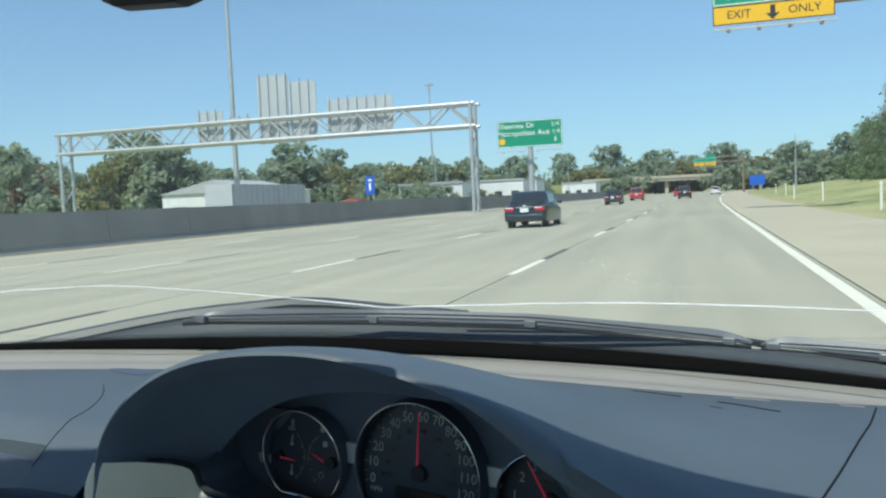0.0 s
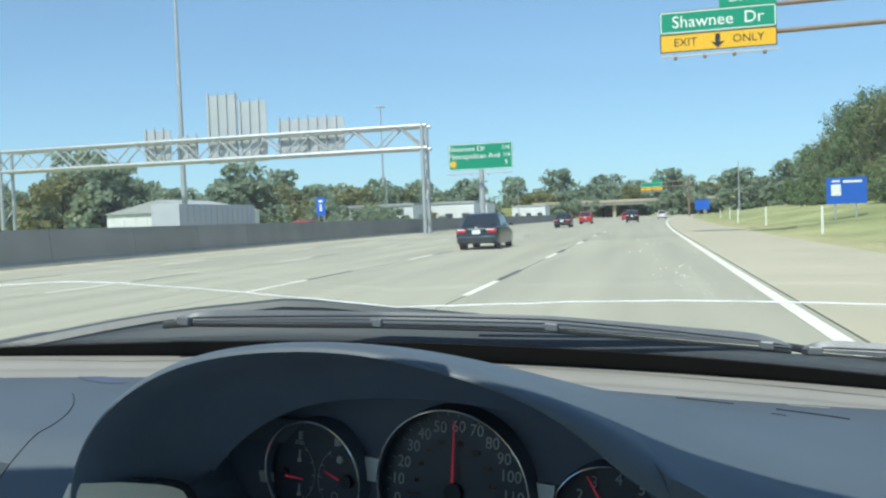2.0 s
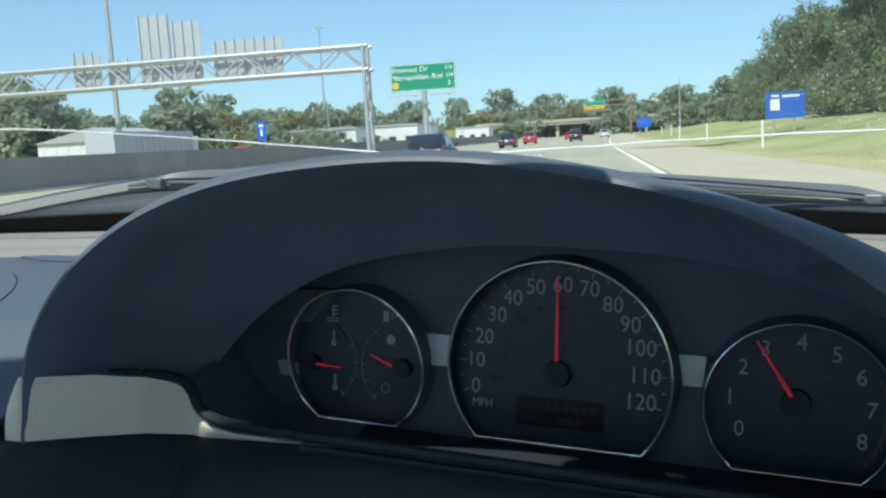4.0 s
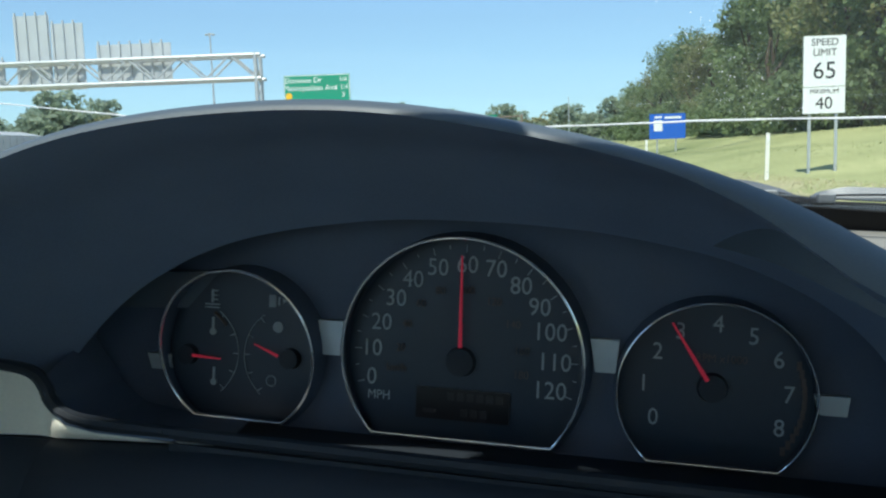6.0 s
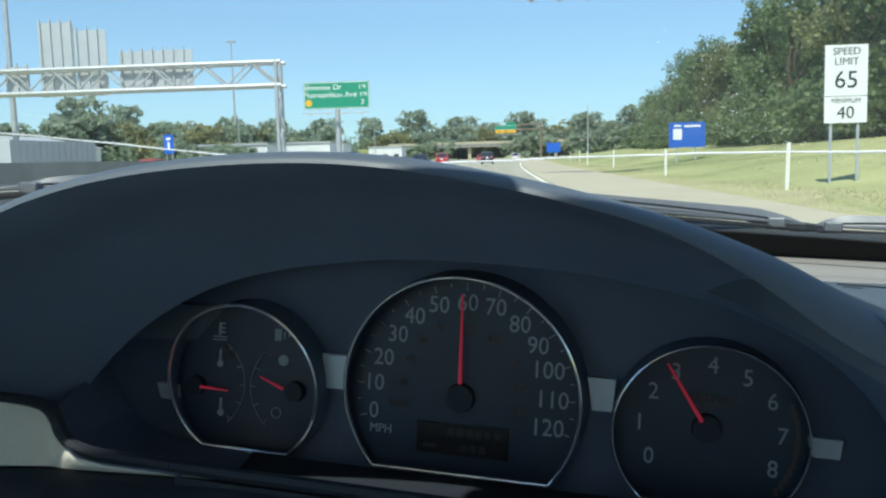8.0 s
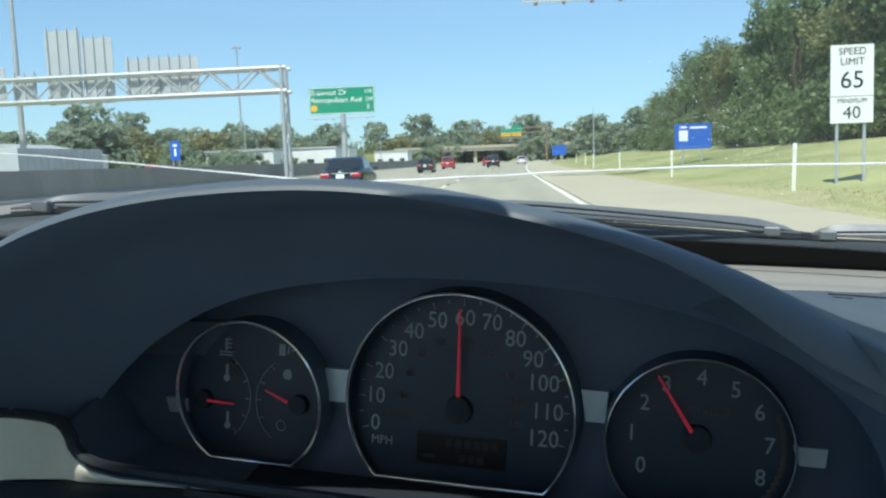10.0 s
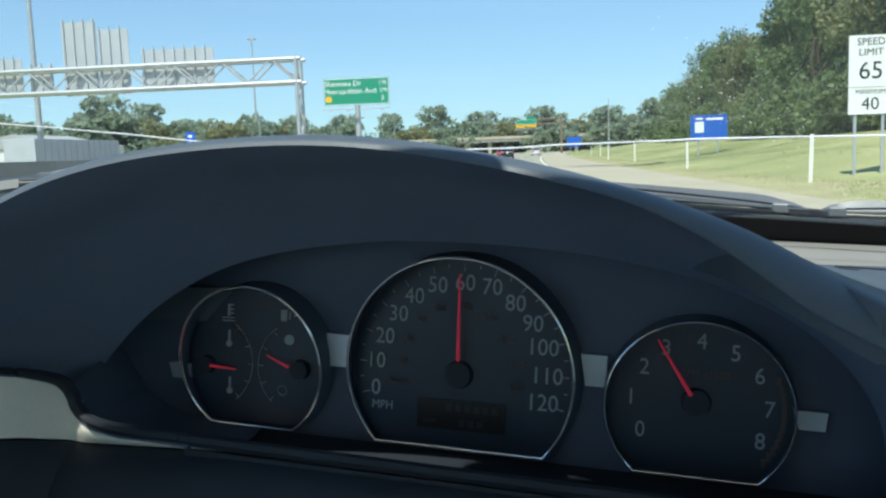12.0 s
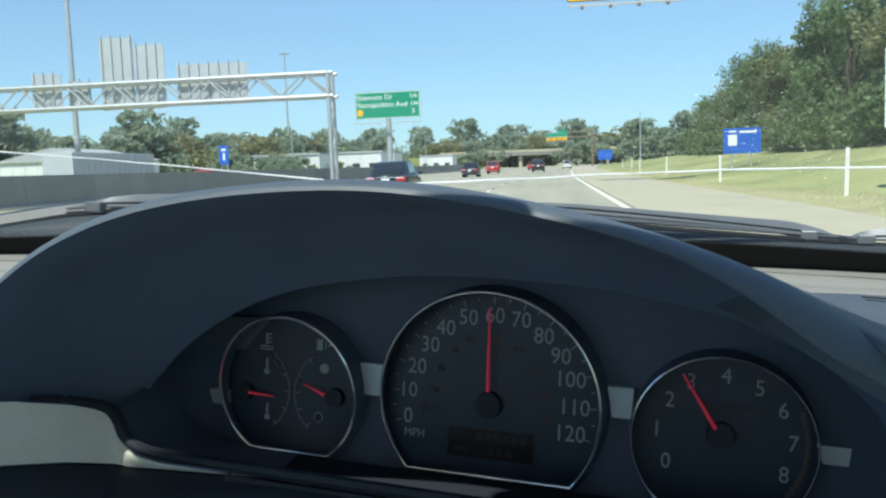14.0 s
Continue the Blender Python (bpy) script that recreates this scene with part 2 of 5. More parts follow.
def sheet(f, nu, nv, bm=None, thick=None):
    """A grid of f(u, v), u and v from 0 to 1; with thick, a second skin moved by that vector and the rim closed."""
    bm = bm or bmesh.new()
    top = [[bm.verts.new(f(i / nu, j / nv)) for j in range(nv + 1)] for i in range(nu + 1)]
    for i in range(nu):
        for j in range(nv):
            bm.faces.new((top[i][j], top[i + 1][j], top[i + 1][j + 1], top[i][j + 1]))
    if thick is not None:
        t = Vector(thick)
        low = [[bm.verts.new(v.co + t) for v in row] for row in top]
        for i in range(nu):
            for j in range(nv):
                bm.faces.new((low[i][j], low[i][j + 1], low[i + 1][j + 1], low[i + 1][j]))
        rim = [(i, 0) for i in range(nu)] + [(nu, j) for j in range(nv)] + [(i, nv) for i in range(nu, 0, -1)] + [(0, j) for j in range(nv, 0, -1)]
        for a, b in zip(rim, rim[1:] + rim[:1]):
            bm.faces.new((top[a[0]][a[1]], low[a[0]][a[1]], low[b[0]][b[1]], top[b[0]][b[1]]))
    return bm


def slab(outline, y0, y1, bm=None):
    """A plate in the x-z plane with the given outline, between y0 and y1."""
    bm = bm or bmesh.new()
    a = [bm.verts.new((x, y0, z)) for x, z in outline]
    b = [bm.verts.new((x, y1, z)) for x, z in outline]
    bm.faces.new(a)
    bm.faces.new(b)
    for i in range(len(a)):
        j = (i + 1) % len(a)
        bm.faces.new((a[i], a[j], b[j], b[i]))
    return bm


def text_bm(s, size, x, y, z, depth=0.0004, align="CENTER", squeeze=1.0):
    """Upright lettering that faces -y, its middle at x, z."""
    c = bpy.data.curves.new("lettering", "FONT")
    c.body, c.size, c.align_x, c.align_y, c.extrude = s, size, align, "CENTER", depth
    c.resolution_u = 3
    ob = bpy.data.objects.new("lettering", c)
    scene.collection.objects.link(ob)
    me = bpy.data.meshes.new_from_object(ob.evaluated_get(bpy.context.evaluated_depsgraph_get()))
    bm = bmesh.new()
    bm.from_mesh(me)
    bmesh.ops.transform(bm, matrix=pose(x, y, z, 90) @ Matrix.Diagonal((squeeze, 1, 1, 1)), verts=bm.verts)
    bpy.data.objects.remove(ob)
    bpy.data.meshes.remove(me)
    bpy.data.curves.remove(c)
    return bm


def lerp_curve(pts, x):
    for (x0, *a), (x1, *b) in zip(pts, pts[1:]):
        if x <= x1:
            k = (x - x0) / (x1 - x0)
            k = max(0.0, k)
            return [p + (q - p) * k for p, q in zip(a, b)]
    return list(pts[-1][1:])


# ---- the ground and the road ----
def bend(y):
    return (max(0.0, y - 45.0) ** 2) / 5200.0


def ground_height(x, y):
    """Flat under the road, a grassy bank to the right, gentle fields to the left."""
    s = x - bend(min(y, 400)) if y > 0 else x
    h = -0.10
    if s > 6.5:
        k = min(1.0, (s - 6.5) / 17.0)
        h += 1.7 * k * k * (3 - 2 * k) + 0.12 * math.sin(x * 0.7 + y * 0.13) * min(1, (s - 6.5) / 6)
    return h


bm = bmesh.new()
xs = [-3500, -1500, -700, -300, -150, -80, -50, -30] + [-24, 5.5] + [6.5 + i * 1.5 for i in range(20)] + [45, 70, 120, 250, 600, 1500, 3500]
ys = [-1500, -500, -150] + [-60 + i * 6 for i in range(60)] + [320, 360, 420, 500, 700, 1000, 1600, 4000]
grid = [[bm.verts.new((x + (bend(min(y, 400)) if abs(x) < 200 and y > 0 else 0), y, ground_height(x + (bend(min(y, 400)) if y > 0 else 0), y))) for y in ys] for x in xs]
for i in range(len(xs) - 1):
    for j in range(len(ys) - 1):
        bm.faces.new((grid[i][j], grid[i + 1][j], grid[i + 1][j + 1], grid[i][j + 1]))
solid("ground", bm, M_GRASS, Matrix(), "mown roadside grass, green and drying to straw", "ground", kind="structure", smooth=True)



def strip(x0, x1, y0, y1, z, bm, step=6.0, h=0.0):
    n = max(1, int((y1 - y0) / step))
    for i in range(n):
        a, b = y0 + (y1 - y0) * i / n, y0 + (y1 - y0) * (i + 1) / n
        q = [(x0 + bend(a), a, z), (x1 + bend(a), a, z), (x1 + bend(b), b, z), (x0 + bend(b), b, z)]
        bm.faces.new([bm.verts.new(p) for p in q])
    return bm


bm = strip(-23.2, 6.1, -80, 330, -0.03, bmesh.new())
solid("road_bed", bm, M_JOINT, Matrix(), "dark sealant between the concrete slabs", "road", kind="structure")
edges = [-22.4, -17.6, -12.6, -7.5, -2.8, 2.1]


def slab_bm(x0, x1, a, b, bm):
    q = [(x0 + 0.012 + bend(a), a), (x1 - 0.012 + bend(a), a), (x1 - 0.012 + bend(b), b), (x0 + 0.012 + bend(b), b)]
    top = [bm.verts.new((*p, 0.0)) for p in q]
    low = [bm.verts.new((*p, -0.028)) for p in q]
    bm.faces.new(top)
    for k in range(4):
        bm.faces.new((top[k], top[(k + 1) % 4], low[(k + 1) % 4], low[k]))
    return bm


near_slabs, bm = [], bmesh.new()
for x0, x1 in zip(edges, edges[1:]):
    for i in range(44):
        a, b = -74 + i * 9.0 + 0.012, -74 + (i + 1) * 9.0 - 0.012
        if -12 < a < 110:
            near_slabs.append((x0, x1, a, b))
        else:
            slab_bm(x0, x1, a, b, bm)
road = solid("road", bm, M_CONCRETE, Matrix(), "pale worn concrete motorway slabs with dark joints", "road", kind="structure")
for x0, x1, a, b in near_slabs:
    part("slab", slab_bm(x0, x1, a, b, bmesh.new()), M_SLAB, road)
bm = bmesh.new()
for x0, x1 in ((2.124, 6.0), (-23.2, -22.424)):
    for i in range(44):
        a, b = -74 + i * 9.0 + 0.012, -74 + (i + 1) * 9.0 - 0.012
        q = [(x0 + bend(a), a), (x1 + bend(a), a), (x1 + bend(b), b), (x0 + bend(b), b)]
        top = [bm.verts.new((*p, 0.0)) for p in q]
        low = [bm.verts.new((*p, -0.028)) for p in q]
        bm.faces.new(top)
        for k in range(4):
            bm.faces.new((top[k], top[(k + 1) % 4], low[(k + 1) % 4], low[k]))
solid("pavement", bm, M_SHOULDER, Matrix(), "tan concrete hard shoulder beside the motorway", "shoulder", kind="structure")

solid("edge_line", strip(1.82, 2.0, -60, 320, 0.005, bmesh.new()), M_WHITE, Matrix(), "solid white painted edge line on the concrete", "road marking", kind="structure")
solid("left_edge_line", strip(-21.9, -21.75, -60, 320, 0.005, bmesh.new()), M_WHITE, Matrix(), "faded painted line beside the left shoulder", "road marking", kind="structure")
phase = {-17.6: 3.0, -12.6: 2.2, -7.5: 1.4, -2.8: 0.0}
for lx, ph in phase.items():
    for i in range(16):
        y0 = 1.2 + ph + i * 12.0
        solid("lane_dash", strip(lx - 0.075, lx + 0.075, y0, y0 + 3.2, 0.005, bmesh.new(), 3.3), M_WHITE, Matrix(), "white painted lane dash on pale concrete", "road marking", "lane dashes", "structure")
        solid("lane_dash_shade", strip(lx - 0.07, lx + 0.07, y0 + 3.22, y0 + 6.4, 0.005, bmesh.new(), 3.3), M_BLACKLINE, Matrix(), "black painted contrast stripe behind a lane dash", "road marking", "contrast stripes", "structure")

# median barrier with its grassy foot
barrier = thing("median_barrier", Matrix(), "long weathered grey concrete median barrier", "barrier", kind="structure")
for i in range(46):
    a, b = -60 + i * 6.0, -60 + (i + 1) * 6.0 - 0.03
    prof = [(-23.5, -0.1), (-23.72, 0.25), (-23.86, 1.5), (-24.10, 1.5), (-24.24, 0.25), (-24.46, -0.1)]
    bm = bmesh.new()
    ra = [bm.verts.new((x + bend(a), a, z)) for x, z in prof]
    rb = [bm.verts.new((x + bend(b), b, z)) for x, z in prof]
    bm.faces.new(ra)
    bm.faces.new(rb)
    for k in range(6):
        bm.faces.new((ra[k], ra[(k + 1) % 6], rb[(k + 1) % 6], rb[k]))
    part("segment", bm, M_WALL, barrier)
solid("far_carriageway", strip(-42, -25, -60, 330, -0.06, bmesh.new()), M_CONCRETE, Matrix(), "opposite concrete carriageway beyond the barrier", "road", kind="structure")

# rough grass along the edges
rng = np.random.default_rng(4)


def blades(name, n, xr, yr, h, label, mat=M_BLADE, wide=1.0):
    bm = bmesh.new()
    for _ in range(n):
        y = yr[0] + (yr[1] - yr[0]) * rng.random() ** 1.6
        x = xr[0] + (xr[1] - xr[0]) * rng.random() + bend(y)
        z = ground_height(x, y) - 0.02
        a = rng.random() * 6.28
        w, hh = wide * (0.018 + 0.03 * rng.random()), h * (0.4 + 0.9 * rng.random())
        dx, dy = math.cos(a) * w, math.sin(a) * w
        lx, ly = (rng.random(2) - 0.5) * 0.14
        v = [bm.verts.new(p) for p in ((x - dx, y - dy, z), (x + dx, y + dy, z), (x + lx, y + ly, z + hh))]
        bm.faces.new(v)
    solid(name, bm, mat, Matrix(), label, "grass", kind="stuff")


bm = bmesh.new()
rows = []
for j in range(150):
    y = 1.1 * j
    edge = 7.9 + 0.35 * math.sin(0.31 * y) + 0.25 * math.sin(0.83 * y + 1.0) + 0.5 * (rng.random() - 0.5)
    rows.append([bm.verts.new((x + bend(y), y, ground_height(x + bend(y), y) + 0.025 * (1 - k / 4))) for k, x in enumerate(6.0 + (edge - 6.0) * i / 4 for i in range(5))])
for p, q in zip(rows, rows[1:]):
    for k in range(4):
        bm.faces.new((p[k], p[k + 1], q[k + 1], q[k]))
solid("verge", bm, M_VERGE, Matrix(), "sandy verge of dry straw-coloured grass beside the shoulder", "verge", kind="structure", smooth=True)
blades("verge_grass", 26000, (6.3, 9.2), (8, 120), 0.07, "dry straw-coloured grass on the verge", M_STRAW, 0.4)
blades("bank_grass", 7000, (8.0, 24.0), (14, 150), 0.05, "uneven green grass on the bank")
blades("median_grass", 7000, (-23.5, -22.9), (12, 150), 0.16, "straggly grass at the barrier's foot")


# ---- trees ----
def tree(name, label, seed, height, spread, leaves, leaf, mat, base=0.18):
    r = np.random.default_rng(seed)
    root = thing(name, Matrix(), label, "tree")
    bm = bmesh.new()
    tube([(0, 0, -0.4), (0.05, 0.02, height * 0.2), (r.normal() * 0.2, r.normal() * 0.2, height * 0.5), (r.normal() * 0.3, r.normal() * 0.3, height * 0.85)],
         [height * 0.024, height * 0.018, height * 0.012, 0.03], 7, bm)
    lobes = []
    for k in range(15):
        a, zf = r.random() * 6.28, base + (0.92 - base) * r.random()
        rad = spread * (0.35 + 0.5 * r.random()) * math.sin(math.pi * min(0.95, 0.25 + 0.72 * zf)) ** 0.7
        lobes.append((math.cos(a) * rad, math.sin(a) * rad, height * zf, spread * (0.22 + 0.24 * r.random())))
    lobes.append((0, 0, height * 0.86, spread * 0.42))
    for x, y, z, s in lobes[:9]:
        tube([(0, 0, max(0.6, z * 0.55)), (x * 0.5, y * 0.5, z * 0.82), (x * 0.92, y * 0.92, z)], [height * 0.009, height * 0.006, 0.02], 5, bm)
    part("trunk", bm, M_TRUNK, root)
    per = leaves // len(lobes)
    P, F = [], []
    for x, y, z, s in lobes:
        # small clumps of leaves on the lobe's outside
        cl = r.normal(size=(max(6, per // 14), 3))
        cl /= np.linalg.norm(cl, axis=1)[:, None]
        cl *= (s * (0.62 + 0.42 * r.random(len(cl))))[:, None]
        for c in cl:
            c[2] *= 0.85
            pts = c + r.normal(size=(14, 3)) * s * 0.17
            for p in pts:
                q = np.array((x, y, z)) + p
                if q[2] < height * 0.04:
                    continue
                n1 = r.normal(size=3)
                n1 /= np.linalg.norm(n1)
                n2 = np.cross(n1, r.normal(size=3))
                n2 /= np.linalg.norm(n2)
                w = leaf * (0.5 + 0.8 * r.random())
                i = len(P)
                P += [tuple(q - n1 * w), tuple(q + n2 * w * 0.55), tuple(q + n1 * w), tuple(q - n2 * w * 0.55)]
                F.append((i, i + 1, i + 2, i + 3))
    me = bpy.data.meshes.new("crown")
    me.from_pydata(P, [], F)
    me.materials.append(mat)
    ob = new("crown", me)
    ob.parent = root
    return root


def plant(ob, x, y, turn, sx, sz):
    m = Matrix.Translation((x, y, ground_height(x, y) - 0.1)) @ pose(0, 0, 0, 0, 0, turn) @ Matrix.Diagonal((sx, sx, sz, 1))
    return copy_thing(ob, m)


near = [tree("tree", "tall leafy green roadside tree on the grassy bank", 11, 14.0, 5.4, 8000, 0.21, M_LEAF, 0.1),
        tree("tree", "broad olive-green roadside tree on the grassy bank", 12, 13.0, 5.8, 8000, 0.21, M_LEAF_Y, 0.08),
        tree("tree", "dense dark green roadside tree on the grassy bank", 13, 12.0, 5.0, 8000, 0.20, M_LEAF, 0.06)]
rt = random.Random(7)
spots = []
yy = 40.0
while yy < 142:
    spots.append((24.5 + rt.uniform(-1.5, 2.0) + max(0, 58 - yy) * 0.12, yy))
    if yy < 130:
        spots.append((31 + rt.uniform(-1.5, 3), yy + rt.uniform(0, 4)))
    yy += rt.uniform(4.4, 7.0)
for k, (x, y) in enumerate(spots):
    x += bend(y)
    s = rt.uniform(0.86, 1.1) * (1.06 - 0.42 * (y - 40) / 110)
    g = rt.randrange(3)
    if k < 3:
        near[k].matrix_world = Matrix.Translation((x, y, ground_height(x, y) - 0.1)) @ pose(0, 0, 0, 0, 0, rt.uniform(0, 360))
        tagged(near[k], group="trees on the bank")
    else:
        o = plant(near[g], x, y, rt.uniform(0, 360), s, s * rt.uniform(0.9, 1.12))
        if x > 30:
            o.scale = (o.scale[0] * 1.1, o.scale[1] * 1.1, o.scale[2] * 1.15)

bush = tree("bush", "dense green bush at the foot of the roadside trees", 14, 3.4, 2.9, 3000, 0.2, M_LEAF, 0.02)
yy = 38.0
while yy < 140:
    x = 21.8 + rt.uniform(-1.2, 1.6) + max(0, 58 - yy) * 0.12 + bend(yy)
    s = rt.uniform(0.75, 1.3)
    if yy == 38.0:
        bush.matrix_world = Matrix.Translation((x, yy, ground_height(x, yy) - 0.1))
        tagged(bush, group="bushes on the bank")
    else:
        plant(bush, x, yy, rt.uniform(0, 360), s, s * rt.uniform(0.8, 1.1))
    yy += rt.uniform(2.6, 4.6)

# the distant green and olive crowns take the haze-paled leaf colours
far = [tree("distant_tree", "rounded green tree in the distant tree line", 21, 10.0, 5.0, 3600, 0.40, M_LEAF_HAZED, 0.05),
       tree("distant_tree", "bushy mid-green tree in the distant tree line", 22, 8.5, 5.2, 3600, 0.40, M_LEAF_HAZED, 0.04),
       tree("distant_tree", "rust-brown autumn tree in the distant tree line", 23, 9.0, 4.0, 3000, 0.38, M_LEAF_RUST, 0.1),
       tree("distant_tree", "olive-yellow rounded tree in the distant tree line", 24, 9.0, 5.4, 3600, 0.40, M_LEAF_OLIVE_HAZED, 0.04)]
spots = []
for k in range(140):          # along the far side of the motorway
    y = 92 + k * 1.8 + rt.uniform(-2, 2)
    spots.append((-58 - rt.uniform(0, 30) - max(0, 150 - y) * 0.25, y, rt.uniform(0.75, 1.12)))
for k in range(40):          # low bushes in front of the buildings
    y = 110 + k * 4.2 + rt.uniform(-2, 2)
    spots.append((-43 - rt.uniform(0, 6), y, rt.uniform(0.3, 0.55)))
for k in range(52):
    spots.append((-130 + k * 4.9 + rt.uniform(-3, 3), 345 + rt.uniform(-25, 25), rt.uniform(1.15, 1.75)))
for k in range(60):
    spots.append((-100 - rt.uniform(0, 50), 60 + k * 4 + rt.uniform(-4, 4), rt.uniform(0.85, 1.3)))
for k in range(16):
    spots.append((22 + k * 5 + rt.uniform(-2, 2), 215 + rt.uniform(-15, 30), rt.uniform(0.9, 1.2)))
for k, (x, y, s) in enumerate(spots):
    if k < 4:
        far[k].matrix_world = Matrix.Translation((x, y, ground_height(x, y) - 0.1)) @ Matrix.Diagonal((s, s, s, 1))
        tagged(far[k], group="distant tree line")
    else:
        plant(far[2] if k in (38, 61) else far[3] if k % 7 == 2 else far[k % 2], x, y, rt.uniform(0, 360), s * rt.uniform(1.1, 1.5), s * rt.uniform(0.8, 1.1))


# ---- far buildings ----
def warehouse(x, y, w, d, h, label, bays=4, shed=False):
    root = thing("warehouse", Matrix.Translation((x, y, -0.1)), label, "building", "low industrial buildings")
    bm = box(-w / 2, w / 2, -d / 2, d / 2, 0, h)
    part("wall", bm, M_BWHITE, root)
    bm = bmesh.new()
    if shed:
        slab([(-w / 2 - 0.3, h), (w / 2 + 0.3, h), (0, h + 1.6)], -d / 2 - 0.3, d / 2 + 0.3, bm)
    else:
        box(-w / 2 - 0.25, w / 2 + 0.25, -d / 2 - 0.25, d / 2 + 0.25, h, h + 0.35, bm)
    part("roof", bm, M_BROOF, root)
    for i in range(bays):
        cx = -w / 2 + w * (i + 0.5) / bays
        part("window", box(cx - w / bays * 0.22, cx + w / bays * 0.22, -d / 2 - 0.06, -d / 2 + 0.1, h * 0.2, h * 0.55), M_BDARK, root)
    for i in range(int(w / 1.6)):
        cx = -w / 2 + 0.8 + i * 1.6
        part("rib", box(cx - 0.05, cx + 0.05, -d / 2 - 0.07, -d / 2, h * 0.6, h * 0.98), M_BWHITE, root)
    return root


for x, y, w, h, b, sh in ((-58, 100, 15, 3.6, 3, True), (-72, 150, 20, 4.2, 5, False), (-50, 165, 13, 4.5, 4, False), (-44, 190, 15, 5.0, 4, False),
                          (-47, 225, 14, 5.4, 6, False), (-34, 262, 10, 4.6, 3, False), (-88, 125, 22, 4.0, 4, True), (-78, 318, 14, 6.0, 3, False), (-60, 250, 16, 5.2, 4, True)):
    warehouse(x, y, w, 12, h, "low white metal-sided industrial building among trees", b, sh)


# ---- sign structures ----
def lattice_gantry():
    root = thing("sign_gantry", pose(-20.5, 80, 0) @ Matrix.Scale(1.2, 4), "galvanised truss sign gantry carrying ribbed sign backs", "gantry")
    W, z0, z1, dy = 40.0, 6.9, 8.7, 1.5
    for y in (-dy / 2, dy / 2):
        for z in (z0, z1):
            part("chord", tube([(-W, y, z), (0.4, y, z)], 0.15, 8), M_GALV, root, smooth=True)
    n = 20
    for i in range(n):
        x0, x1 = -W + W * i / n, -W + W * (i + 1) / n
        up_ = i % 2 == 0
        for y in (-dy / 2, dy / 2):
            part("brace", tube([(x0, y, z0 if up_ else z1), (x1, y, z1 if up_ else z0)], 0.08, 6), M_GALV, root, smooth=True)
        part("tie", tube([(x0, -dy / 2, z1), (x1, dy / 2, z1)], 0.05, 6), M_GALV, root, smooth=True)
        part("tie", tube([(x0, -dy / 2, z0), (x1, dy / 2, z0)], 0.05, 6), M_GALV, root, smooth=True)
    for px in (0.0, -W + 0.4):
        for y in (-dy / 2, dy / 2):
            part("post", tube([(px, y, -0.3), (px, y, z1 + 0.15)], 0.16, 10), M_GALV, root, smooth=True)
        for k in range(5):
            za, zb = 0.6 + k * 1.5, 2.1 + k * 1.5
            part("post_brace", tube([(px, -dy / 2 if k % 2 else dy / 2, za), (px, dy / 2 if k % 2 else -dy / 2, zb)], 0.06, 6), M_GALV, root, smooth=True)
    for xa, xb, za, zb in ((-26.0, -23.4, 7.0, 9.9), (-22.8, -20.8, 7.0, 9.2), (-19.8, -16.9, 6.7, 12.6), (-16.8, -14.2, 6.7, 11.9), (-13.2, -7.2, 6.8, 10.1)):
        panel = part("sign_panel", box(xa, xb, 1.12, 1.19, za, zb), M_SIGNBACK, root)
        k = xa + 0.2
        while k < xb:
            part("rib", box(k - 0.06, k + 0.06, 0.98, 1.12, za, zb + 0.25), M_SIGNBACK, panel)
            k += 0.85
    return root


lattice_gantry()


def letter_sign(root, rows, y, mat):
    for s, size, x, z in rows:
        part("lettering", text_bm(s, size, x, y, z, 0.004), mat, root)


